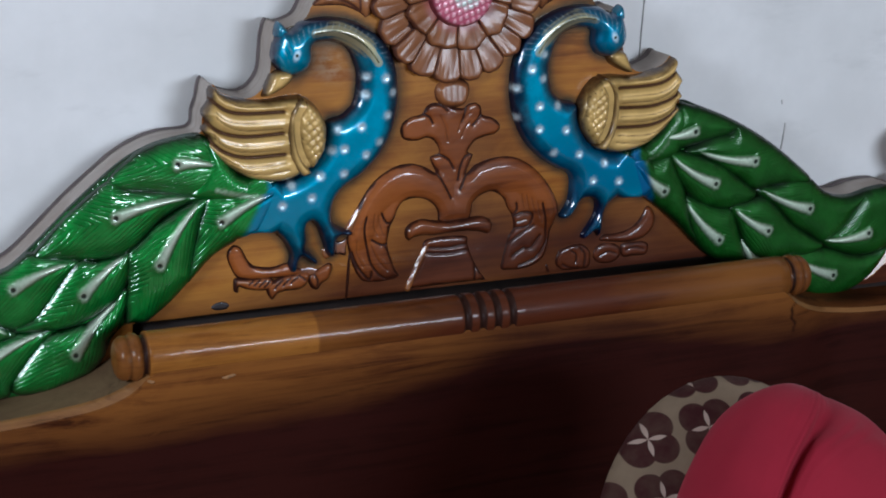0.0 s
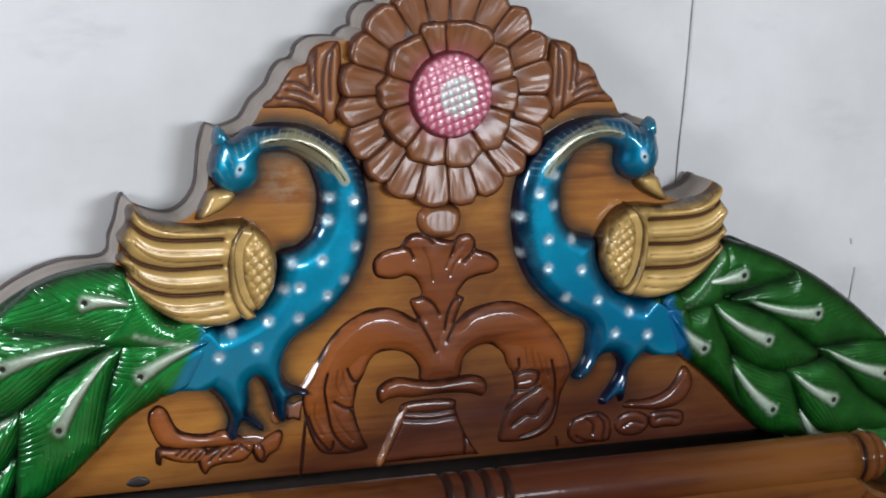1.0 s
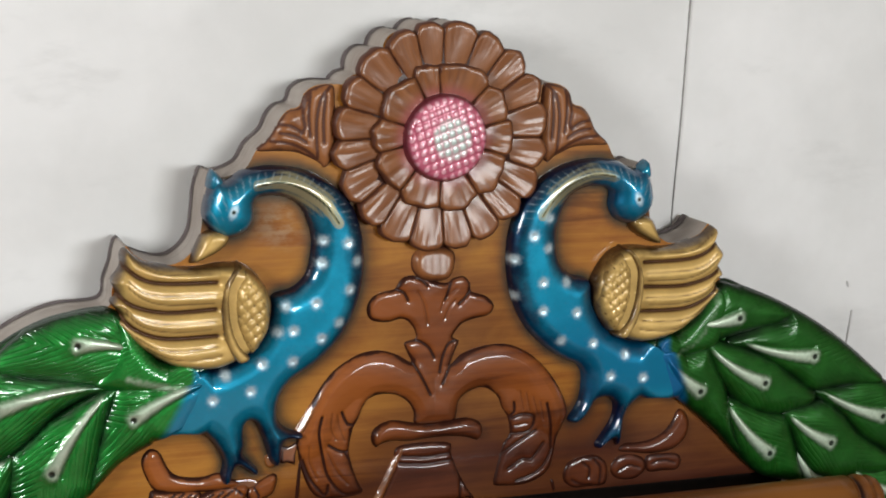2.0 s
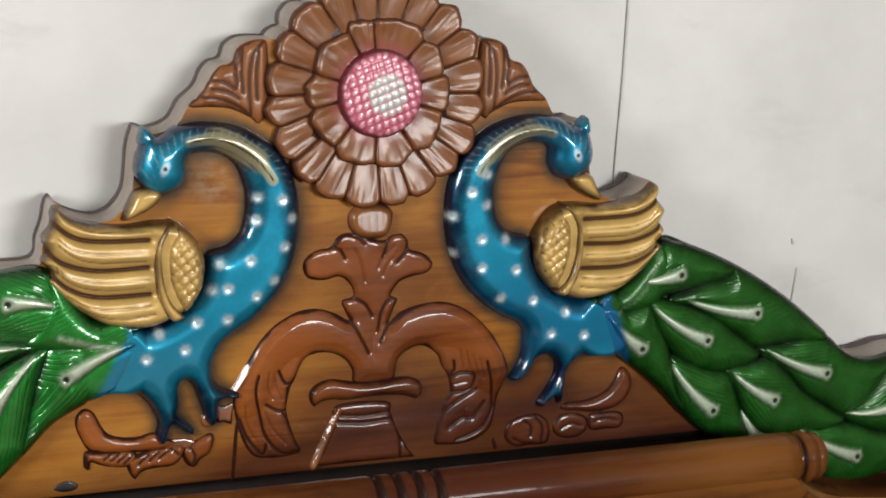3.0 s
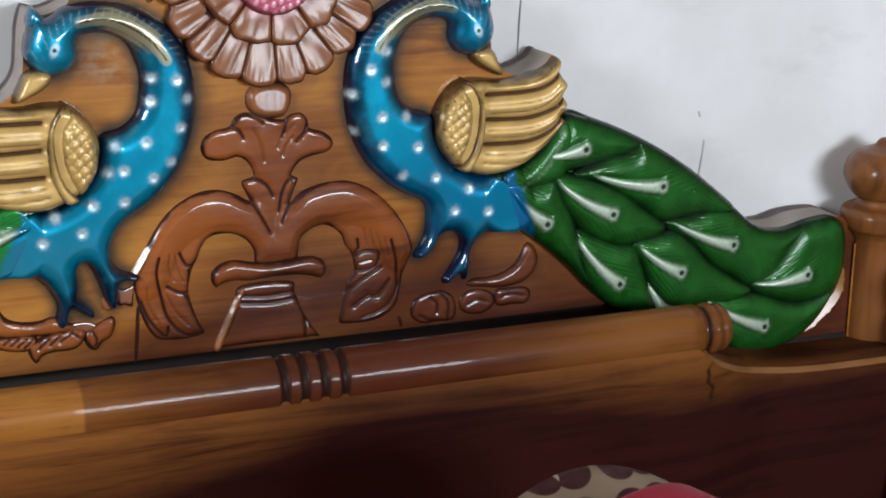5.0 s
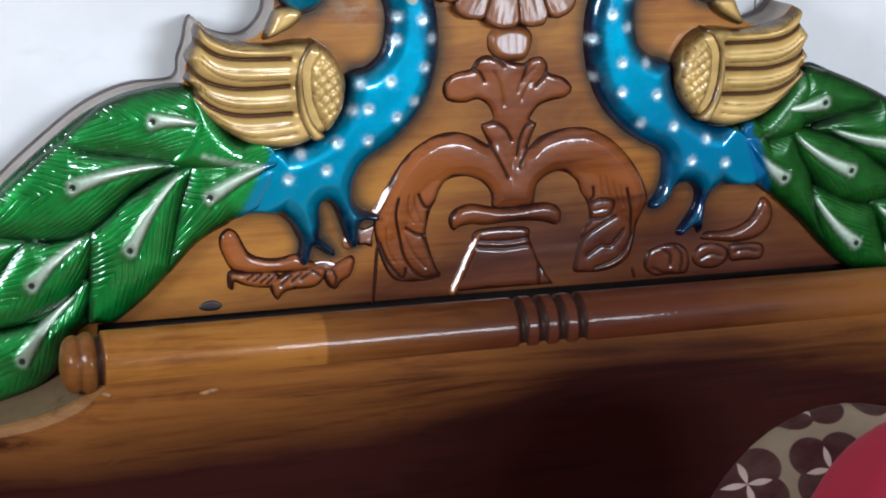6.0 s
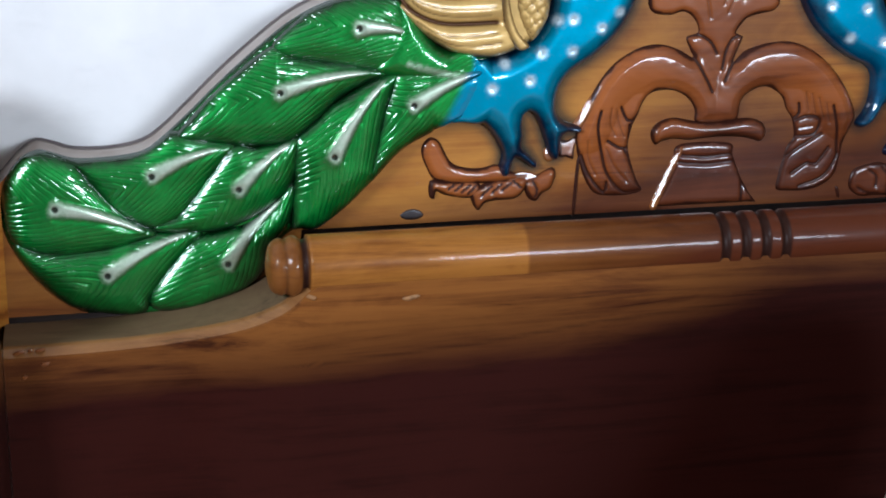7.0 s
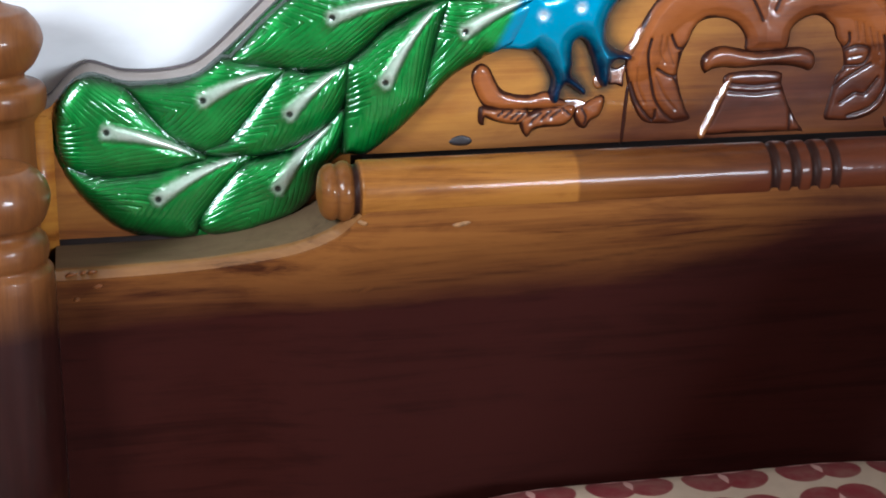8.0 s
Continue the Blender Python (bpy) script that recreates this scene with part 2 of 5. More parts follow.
def printed_cotton(name, ground, petal, pale):
    """Cotton printed with four-petalled flowers, each split by pale leaves."""
    m, n, l, b = mat(name, 0.85, spec=0.2)
    t = n.new("ShaderNodeTexCoord")
    sep = n.new("ShaderNodeSeparateXYZ")
    l.new(t.outputs["UV"], sep.inputs[0])
    fx = calc(n, l, "SUBTRACT", calc(n, l, "FRACT", sep.outputs[0]), 0.5)
    fy = calc(n, l, "SUBTRACT", calc(n, l, "FRACT", sep.outputs[1]), 0.5)
    ax, ay = calc(n, l, "ABSOLUTE", fx), calc(n, l, "ABSOLUTE", fy)

    def disc(cx, cy, r):
        dx, dy = calc(n, l, "SUBTRACT", ax, cx), calc(n, l, "SUBTRACT", ay, cy)
        d = calc(n, l, "SQRT", calc(n, l, "ADD", calc(n, l, "MULTIPLY", dx, dx), calc(n, l, "MULTIPLY", dy, dy)))
        return ramp(n, l, d, r + 0.012, r - 0.012)

    flower = disc(0.186, 0.186, 0.258)
    # pale leaves along the two axes
    def leaf(p, q):
        w = calc(n, l, "MULTIPLY", calc(n, l, "SINE", calc(n, l, "MULTIPLY", p, 10.6)), 0.040)
        inside = ramp(n, l, calc(n, l, "SUBTRACT", w, q), -0.008, 0.008)
        return calc(n, l, "MULTIPLY", inside, ramp(n, l, p, 0.300, 0.290))

    leaves = calc(n, l, "MAXIMUM", leaf(ax, ay), leaf(ay, ax))
    wv = noisy(n, l, place(n, l, (700, 700, 700)), 1, 2)
    col = mixed(n, l, flower, ground, petal)
    col = mixed(n, l, leaves, col, pale)
    worn = noisy(n, l, place(n, l, (1, 1, 1)), 40, 5, 0.6)
    col = mixed(n, l, ramp(n, l, worn, 0.3, 0.75, 0.0, 0.28), col, tuple(c * 0.6 for c in ground))
    l.new(col, b.inputs["Base Color"])
    bumped(n, l, b, wv, 0.15, 0.0006, coat=False)
    return m


M_EDGE = edge_material()
M_REAR = plain("dark_rear", (0.11, 0.085, 0.085), 0.7, 0.3, 60)
M_SLOT = plain("slot_shade_black", (0.016, 0.008, 0.006), 0.8, 0.3, 40)
M_KNOT = plain("dark_knot", (0.018, 0.012, 0.012), 0.5, 0.4, 90, coat=0.15)
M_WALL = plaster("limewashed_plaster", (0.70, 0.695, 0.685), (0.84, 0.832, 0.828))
# unseen walls and ceiling, kept dark to hold down reflected light
M_CEIL = plaster("unseen_dark_ceiling", (0.30, 0.28, 0.25), (0.36, 0.34, 0.31))
M_DIM = plaster("unseen_dark_wall", (0.14, 0.10, 0.075), (0.19, 0.14, 0.105))
M_FLOOR = plain("grey_cement_floor", (0.25, 0.23, 0.21), 0.6, 0.2, 6)
M_LINE = plain("dark_hairline", (0.27, 0.26, 0.25), 0.8)
M_SMUDGE = plain("faint_scuff", (0.50, 0.48, 0.475), 0.8)
M_RED = fabric("crimson_cotton", (0.27, 0.010, 0.026))
# one print in two copies, the cushion's darkened for its weaker light
M_PRINT = printed_cotton("flower_print_dim", (0.21, 0.150, 0.100), (0.036, 0.006, 0.007), (0.42, 0.31, 0.26))
M_SHEET = printed_cotton("flower_print_lit", (0.40, 0.29, 0.20), (0.15, 0.018, 0.020), (0.46, 0.24, 0.20))
M_FRAME = plain("white_window_paint", (0.7, 0.7, 0.68), 0.45, 0.06, 12)


def pink_material():
    m, n, l, b = mat("pink_enamel", 0.32, 0.1, coat=0.55, coat_rough=0.08)
    v = place(n, l, (1, 1, 1))
    a = noisy(n, l, v, 60, 4)
    w = calc(n, l, "MULTIPLY_ADD", a, 0.35, attr(n, "white"))
    col = mixed(n, l, ramp(n, l, a, 0.3, 0.7), (0.42, 0.075, 0.13), (0.55, 0.13, 0.20))
    knob = attr(n, "knob")
    col = mixed(n, l, calc(n, l, "MULTIPLY", ramp(n, l, knob, 0.35, 0.8), 0.75), col, (0.78, 0.42, 0.48))
    col = mixed(n, l, calc(n, l, "MULTIPLY", ramp(n, l, w, 0.5, 0.9), ramp(n, l, knob, 0.1, 0.7, 0.45, 1.0)), col, (0.52, 0.60, 0.56))
    col = mixed(n, l, ramp(n, l, attr(n, "edge"), 0.0075, 0.003), col, (0.11, 0.014, 0.024))
    l.new(col, b.inputs["Base Color"])
    return m


M_PINK = pink_material()


# ------------------------------------------------------------ mesh helpers
ZD = 1.35          # height of the rosette's centre above the floor
from mathutils import geometry as geo


def part(name, bm, material, parent, label=""):
    me = bpy.data.meshes.new(name)
    bm.to_mesh(me)
    bm.free()
    me.materials.append(material)
    for p in me.polygons:
        p.use_smooth = True
    ob = new(name, me)
    ob.parent = parent
    if label:
        ob["label"] = label
    return ob


def part_mesh(name, me, parent, label=""):
    ob = new(name, me)
    ob.parent = parent
    if label:
        ob["label"] = label
    return ob


def spline(pts, step=0.004, closed=True):
    """A smooth curve through control points given in millimetres, as metres."""
    p = np.array(pts, float) / 1000
    n = len(p)
    out = []
    for i in range(n if closed else n - 1):
        if closed:
            a, b, c, d = p[i - 1], p[i], p[(i + 1) % n], p[(i + 2) % n]
        else:
            a, b, c, d = p[max(i - 1, 0)], p[i], p[i + 1], p[min(i + 2, n - 1)]
        k = max(2, int(np.linalg.norm(c - b) / step))
        for t in np.arange(k) / k:
            out.append(0.5 * (2 * b + (c - a) * t + (2 * a - 5 * b + 4 * c - d) * t * t + (3 * b - a - 3 * c + d) * t ** 3))
    if not closed:
        out.append(p[-1])
    return np.array(out)


def dist_to(q, line, closed=False):
    """Distance from points q to a polyline."""
    a = line if closed else line[:-1]
    b = np.roll(line, -1, 0) if closed else line[1:]
    best = np.full(len(q), 1e9)
    for s, e in zip(a, b):
        d = e - s
        t = np.clip(((q - s) @ d) / max(d @ d, 1e-12), 0, 1)
        best = np.minimum(best, np.hypot(*(q - s - t[:, None] * d).T))
    return best


def inside(q, poly):
    x, y = q[:, 0], q[:, 1]
    res = np.zeros(len(q), bool)
    j = len(poly) - 1
    for i in range(len(poly)):
        xi, yi, xj, yj = *poly[i], *poly[j]
        c = ((yi > y) != (yj > y)) & (x < (xj - xi) * (y - yi) / (yj - yi + 1e-15) + xi)
        res ^= c
        j = i
    return res


def fill(poly, step):
    """Points and triangles that fill a closed outline."""
    lo, hi = poly.min(0), poly.max(0)
    xs, ys = np.arange(lo[0] + step / 2, hi[0], step), np.arange(lo[1] + step / 2, hi[1], step * 0.866)
    g = np.array([(x + (step / 2 if j % 2 else 0), y) for j, y in enumerate(ys) for x in xs])
    g = g[inside(g, poly)]
    g = g[dist_to(g, poly, True) > step * 0.55] if len(g) else g
    pts = np.concatenate([poly, g]) if len(g) else poly
    n = len(poly)
    res = geo.delaunay_2d_cdt([Vector(p) for p in pts], [(i, (i + 1) % n) for i in range(n)], [], 1, 1e-6)
    return np.array([tuple(v) for v in res[0]]), [tuple(f) for f in res[2]]


def relief(name, outline, h, width, material, parent, step=0.003, base=0.0, shape=None, marks=None, label="", skirt=0.004, power=0.5, lip=0.0, opened=()):
    """A carved piece: an outline raised h in front of the board with a rounded shoulder of the given width.
    shape(q, d) gives further height, marks(q, d) a dict of surface attributes."""
    poly = outline
    v, f = fill(poly, step)
    d = dist_to(v, poly, True)
    for ox, oz, rx, rz in opened:      # where the piece runs into its neighbour
        d = d + 0.03 * np.clip(1.6 - 1.6 * np.hypot((v[:, 0] * 1000 - ox) / rx, (v[:, 1] * 1000 - oz) / rz), 0, 1)
    k = np.clip((d - lip) / width, 0, 1)
    z = 0.0006 * (lip > 0) + h * (1 - (1 - k) ** 2) ** power
    if shape is not None:
        z = z + shape(v, d)
    co = np.column_stack([v[:, 0], -base - z, v[:, 1] + ZD])
    me = bpy.data.meshes.new(name)
    faces = []
    for t in f:
        a, b, c = (v[i] for i in t[:3])
        ccw = (b[0] - a[0]) * (c[1] - a[1]) - (b[1] - a[1]) * (c[0] - a[0]) > 0
        faces.append(t if ccw else t[::-1])
    n = len(co)
    # skirt down into the board
    rim = [int(np.argmin(np.hypot(*(v - p).T))) for p in poly]
    rim = [r for i, r in enumerate(rim) if r != rim[i - 1]]
    low = co[rim].copy()
    low[:, 1] = -base + skirt
    area = sum(v[rim[i - 1]][0] * v[rim[i]][1] - v[rim[i]][0] * v[rim[i - 1]][1] for i in range(len(rim)))
    for i in range(len(rim)):
        j = (i + 1) % len(rim)
        q = (rim[i], n + i, n + j, rim[j])
        faces.append(q if area > 0 else q[::-1])
    me.from_pydata([tuple(c) for c in np.concatenate([co, low])], [], faces)
    me.materials.append(material)
    me.polygons.foreach_set("use_smooth", [True] * len(me.polygons))
    layers = {"edge": d, "sunburst": dark_tone_at(v)}
    if marks is not None:
        layers.update(marks(v, d))
    for key, val in layers.items():
        at = me.attributes.new(key, "FLOAT", "POINT")
        at.data.foreach_set("value", np.concatenate([val, np.zeros(len(rim))]).astype(np.float32))
    me.update()
    return part_mesh(name, me, parent, label)


def grow(poly, by):
    """An outline moved outward."""
    t = np.roll(poly, -1, 0) - np.roll(poly, 1, 0)
    n = np.column_stack([t[:, 1], -t[:, 0]]) / np.hypot(*t.T)[:, None]
    area = np.sum(poly[:, 0] * np.roll(poly[:, 1], -1) - np.roll(poly[:, 0], -1) * poly[:, 1])
    return poly + n * by * (1 if area > 0 else -1)


def mirror(pts):
    return [(-x, z) for x, z in pts]


def grooves(lines, w, depth):
    """Carved lines: the shape and the stain that they give."""
    curves = [spline(p, 0.004, False) for p in lines]

    def amount(q):
        d = np.min([dist_to(q, c) for c in curves], axis=0)
        return np.exp(-(d / w) ** 2)
    return lambda q, d: -depth * amount(q) * np.clip(d / 0.004, 0, 1), lambda q, d: {"groove": amount(q)}


def box(bm, lo, hi, bevel=0.0):
    r = bmesh.ops.create_cube(bm, size=1.0)
    s = [hi[i] - lo[i] for i in range(3)]
    bmesh.ops.scale(bm, vec=s, verts=r["verts"])
    bmesh.ops.translate(bm, vec=[(hi[i] + lo[i]) / 2 for i in range(3)], verts=r["verts"])
    if bevel:
        es = list({e for v in r["verts"] for e in v.link_edges})
        bmesh.ops.bevel(bm, geom=es, offset=bevel, segments=2, affect="EDGES")


def lathe(bm, profile, axis="z", seg=40, at=(0, 0, 0)):
    """Turn a profile of (position, radius) round an axis."""
    rings = []
    for p, r in profile:
        ring = []
        for k in range(seg):
            a = 2 * math.pi * k / seg
            c = (r * math.cos(a), r * math.sin(a), p) if axis == "z" else (p, r * math.cos(a), r * math.sin(a))
            ring.append(bm.verts.new([c[i] + at[i] for i in range(3)]))
        rings.append(ring)
    for a, b in zip(rings, rings[1:]):
        for k in range(seg):
            bm.faces.new((a[k], a[(k + 1) % seg], b[(k + 1) % seg], b[k]))
    bm.faces.new(rings[0][::-1])
    bm.faces.new(rings[-1])
    bmesh.ops.recalc_face_normals(bm, faces=bm.faces)


def smooth_profile(pts, step=0.004):
    s = spline([(p * 1000, r * 1000) for p, r in pts], step, False)
    return [(a, max(b, 0.001)) for a, b in s]


def wall_with_hole(name, lo, hi, hole, axis):
    """A wall slab (axis is its thin direction) with one opening through it."""
    bm = bmesh.new()
    u = 0 if axis == 1 else 1
    (h0, h1, z0, z1) = hole
    for a, b, c, d in ((lo[u], h0, lo[2], hi[2]), (h1, hi[u], lo[2], hi[2]), (h0, h1, lo[2], z0), (h0, h1, z1, hi[2])):
        l, g = list(lo), list(hi)
        l[u], g[u], l[2], g[2] = a, b, c, d
        box(bm, l, g)
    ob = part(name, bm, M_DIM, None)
    for p in ob.data.polygons:
        p.use_smooth = False
    return tagged(ob, "plain dark wall out of view with a window opening", "wall", kind="structure")


def slab(name, lo, hi, material, label, cat):
    bm = bmesh.new()
    box(bm, lo, hi)
    ob = part(name, bm, material, None)
    for p in ob.data.polygons:
        p.use_smooth = False
    return tagged(ob, label, cat, kind="structure")


# ------------------------------------------------------------ the room
slab("floor", (X0 - 0.2, Y0 - 0.2, -0.1), (X1 + 0.2, Y1 + 0.2, 0), M_FLOOR, "grey cement floor of the bedroom", "floor")
slab("ceiling", (X0 - 0.2, Y0 - 0.2, H), (X1 + 0.2, Y1 + 0.2, H + 0.12), M_CEIL, "plain dark plaster ceiling out of view", "ceiling")
wall_n = slab("wall_north", (X0, Y1, 0), (X1, Y1 + 0.2, H), M_WALL, "white limewashed plaster wall with faint smudges", "wall")
slab("wall_east", (X1, Y0 - 0.2, 0), (X1 + 0.2, Y1 + 0.2, H), M_DIM, "plain dark wall out of view", "wall")
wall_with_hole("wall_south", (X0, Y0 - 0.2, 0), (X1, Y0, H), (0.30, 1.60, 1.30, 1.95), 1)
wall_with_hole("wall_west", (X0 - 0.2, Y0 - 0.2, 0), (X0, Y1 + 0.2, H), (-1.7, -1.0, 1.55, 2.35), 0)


def window(name, cx, cy, w, h, zc, along):
    """A white wooden casement frame in an opening."""
    root = tagged(new(name), "white painted wooden window frame in the wall", "window", kind="structure")
    t = 0.05
    def bar(nm, a0, a1, z0, z1):
        bm = bmesh.new()
        if along == "x":
            box(bm, (cx + a0, cy - 0.03, zc + z0), (cx + a1, cy + 0.03, zc + z1), 0.004)
        else:
            box(bm, (cx - 0.03, cy + a0, zc + z0), (cx + 0.03, cy + a1, zc + z1), 0.004)
        part(nm, bm, M_FRAME, root)
    bar("stile", -w / 2, -w / 2 + t, -h / 2, h / 2)
    bar("stile", w / 2 - t, w / 2, -h / 2, h / 2)
    bar("mullion", -0.02, 0.02, -h / 2 + t, h / 2 - t)
    bar("head", -w / 2 + t, w / 2 - t, h / 2 - t, h / 2)
    bar("sill", -w / 2 + t, w / 2 - t, -h / 2, -h / 2 + t)


window("window_1", 0.95, Y0 - 0.1, 1.3, 0.65, 1.625, "x")
window("window_2", X0 - 0.1, -1.35, 0.7, 0.8, 1.95, "y")

# hairline and scuffs on the wall behind the bed
def wall_strip(name, pts, w, material, label, cat):
    c = spline(pts, 0.01, False)
    bm = bmesh.new()
    prev = None
    rnd = random.Random(3)
    for i, p in enumerate(c):
        k = w * (0.6 + 0.6 * rnd.random())
        a = [bm.verts.new((p[0] + s * k / 2, Y1 - dy, p[1] + ZD)) for s, dy in ((-1, 0.0), (-1, 0.0018), (1, 0.0018), (1, 0.0))]
        if prev:
            for j in range(3):
                bm.faces.new((prev[j], prev[j + 1], a[j + 1], a[j]))
        prev = a
    bmesh.ops.recalc_face_normals(bm, faces=bm.faces)
    return tagged(part(name, bm, material, None), label, cat, kind="structure")


wall_strip("hairline_crack", [(341, 501), (331, 152), (327, 2), (322, -129), (321, -330)], 0.0012, M_LINE, "thin dark hairline down the white wall", "crack")
wall_strip("wall_scuff", [(574, -199), (576, -206)], 0.002, M_SMUDGE, "small faint scuff on the white wall", "scuff")
wall_strip("wall_scuff", [(584, -236), (582, -258), (579, -282)], 0.0018, M_SMUDGE, "faint grey scratch on the white wall", "scuff")

# ------------------------------------------------------------ the headboard
head = tagged(new("headboard"), "varnished carved wooden headboard with two painted peacocks and a rosette", "headboard")

HALF = [(-792, -521), (-792, -362), (-768, -356), (-748, -351), (-738, -342), (-723, -326), (-707, -317), (-692, -320), (-670, -327), (-634, -328), (-602, -322), (-580, -308), (-554, -284), (-519, -251), (-480, -218),
        (-451, -196), (-422, -181), (-394, -173), (-353, -169), (-347, -148), (-341, -131), (-338, -115), (-333, -106), (-321, -118), (-293, -127), (-274, -122),
        (-259, -103), (-255, -77), (-253, -56), (-246, -35), (-235, -39), (-211, -30), (-199, -11), (-183, 4), (-176, 19), (-167, 29), (-155, 33), (-150, 46), (-138, 54), (-121, 56)]
PETALS, R_OUT = 20, 0.1215


def scallop(a):
    """Radius of the rosette's outline at the angle a."""
    f = ((a - math.pi / 2) / (2 * math.pi / PETALS)) % 1.0
    return R_OUT - 0.009 * abs(2 * f - 1) ** 2.2


left = spline(HALF, 0.004, False)
a0, a1 = math.atan2(57, -112), math.atan2(52, 112)
arc = np.array([(scallop(a) * math.cos(a), scallop(a) * math.sin(a)) for a in np.linspace(a0, a1, 150)])
HALF_R = [(806, -520), (806, -366), (784, -360), (768, -350), (748, -332), (700, -332), (658, -340), (616, -330), (573, -294), (523, -255), (475, -224), (428, -200), (383, -182), (352, -172)]
right = np.concatenate([left[::-1][:np.argmin(np.hypot(*(left[::-1] - [-0.350, -0.158]).T))] * [-1, 1], spline(HALF_R[::-1], 0.004, False)])
# the board ends above an open slot behind the rail
SLOT = np.array([(0.470, -0.520), (0.462, -0.411), (0.20, -0.411), (-0.10, -0.411), (-0.445, -0.412), (-0.452, -0.521)])
BOARD = np.concatenate([left[:-1], arc, right[1:], SLOT])

# each bird is carved in one piece with its legs: the head and neck are alike, the legs stand differently
NECK_IN = [(-245, -34), (-253, -56), (-256, -76), (-249, -91), (-232, -102), (-212, -96), (-203, -81), (-202, -63), (-180, -59), (-157, -67), (-145, -86), (-140, -110), (-145, -140), (-160, -156), (-183, -164),
           (-188, -191), (-206, -219), (-235, -236), (-264, -242)]
NECK_OUT = [(-131, -237), (-105, -210), (-89, -177), (-82, -140), (-84, -104), (-96, -72), (-120, -47), (-150, -32), (-184, -27), (-213, -31), (-233, -41)]
LEGS_L = [(-270, -262), (-281, -284), (-293, -301), (-278, -301), (-260, -305), (-246, -316), (-237, -330), (-233, -342), (-236, -356), (-231, -366), (-224, -362), (-221, -350), (-217, -346), (-208, -351), (-198, -358), (-194, -352), (-204, -341), (-211, -333),
          (-210, -322), (-211, -310), (-210, -301), (-205, -297), (-198, -301), (-192, -313), (-186, -330), (-183, -342), (-177, -350), (-171, -347), (-169, -336), (-168, -326), (-162, -321), (-147, -322), (-147, -314), (-159, -311), (-170, -304), (-175, -292), (-172, -273), (-160, -256)]
LEGS_R = [(282, -258), (290, -280), (300, -307), (287, -305), (271, -303), (253, -306), (241, -315), (235, -326), (234, -340), (232, -354), (228, -361), (223, -352), (214, -357), (205, -363), (201, -357), (208, -346), (215, -336), (220, -326),
          (222, -316), (220, -307), (213, -302), (203, -302), (196, -306), (191, -315), (183, -325), (172, -330), (165, -324), (173, -312), (178, -301), (180, -286), (179, -270), (171, -260), (157, -254)]
body_l = spline(NECK_IN + LEGS_L + NECK_OUT, 0.003)
body_r = spline([(-x, z) for x, z in NECK_IN] + LEGS_R + [(-x, z) for x, z in NECK_OUT], 0.003)


def board_mesh():
    v, f = fill(BOARD, 0.005)
    n = len(v)
    spray = np.zeros(n)
    for b in (body_l, body_r):
        d = dist_to(v, b, True)
        spray = np.maximum(spray, np.where(inside(v, b), 1.0, np.exp(-(d / 0.0078) ** 2)))
    spray *= 0.9
    scuff_glint = 0.45 * np.exp(-((v[:, 0] + 0.176) / 0.024) ** 2 - ((v[:, 1] + 0.088) / 0.022) ** 2)
    me = bpy.data.meshes.new("back_board")
    co = [(p[0], 0.0, p[1] + ZD) for p in v]
    faces = []
    for t in f:
        a, b, c = (v[i] for i in t[:3])
        faces.append(t if (b[0] - a[0]) * (c[1] - a[1]) - (b[1] - a[1]) * (c[0] - a[0]) > 0 else t[::-1])
    me.from_pydata(co, [], faces)
    me.materials.append(M_BOARD)
    at = me.attributes.new("spray", "FLOAT", "POINT")
    at.data.foreach_set("value", spray.astype(np.float32))
    for key, vals in (("sunburst", dark_tone_at(v)), ("scuff_glint", scuff_glint)):
        at = me.attributes.new(key, "FLOAT", "POINT")
        at.data.foreach_set("value", vals.astype(np.float32))
    return me


part_mesh("back_board", board_mesh(), head, "honey-coloured varnished plank board")

# sawn edge and back of the board
bm = bmesh.new()
rows = []
for p in BOARD:
    rows.append([bm.verts.new((p[0], y, p[1] + ZD)) for y in (0.0, 0.003, 0.0575, 0.06)])
for a, b in zip(rows, rows[1:] + rows[:1]):
    for k in range(3):
        bm.faces.new((a[k], a[k + 1], b[k + 1], b[k]))
bm.faces.new([r[3] for r in rows])
bmesh.ops.recalc_face_normals(bm, faces=bm.faces)
ob = part("board_edge", bm, M_EDGE, head, "bare grey-brown sawn edge")
bm = bmesh.new()
skin = grow(BOARD, 0.0008)
strip = [[bm.verts.new((p[0], y, p[1] + ZD)) for y in (0.0475, 0.0605)] for p in skin]
for a, b in zip(strip, strip[1:] + strip[:1]):
    bm.faces.new((a[0], a[1], b[1], b[0]))
bmesh.ops.recalc_face_normals(bm, faces=bm.faces)
part("rear_ply", bm, M_REAR, head, "dark strip round the rear of the board edge")


# near-black sheet and strip, added to carry the shade inside the slot
bm = bmesh.new()
box(bm, (-0.50, 0.0625, -0.95 + ZD), (0.52, 0.0665, -0.30 + ZD))
part("slot_back", bm, M_SLOT, head, "dark sheet added behind the slot for its shade")
bm = bmesh.new()
box(bm, (-0.448, 0.012, -0.52 + ZD), (0.464, 0.020, -0.409 + ZD))
part("slot_fillet", bm, M_SLOT, head, "dark strip put in the slot for its shade")
# dark strips where only the shaded gap above the ledge lies
for x0, x1 in ((-0.745, -0.52), (0.56, 0.772)):
    bm = bmesh.new()
    box(bm, (x0, -0.0030, -0.500 + ZD), (x1, 0.0015, -0.4875 + ZD), 0.001)
    part("slot_fillet", bm, M_SLOT, head, "dark strip for the shade where the board meets the ledge")


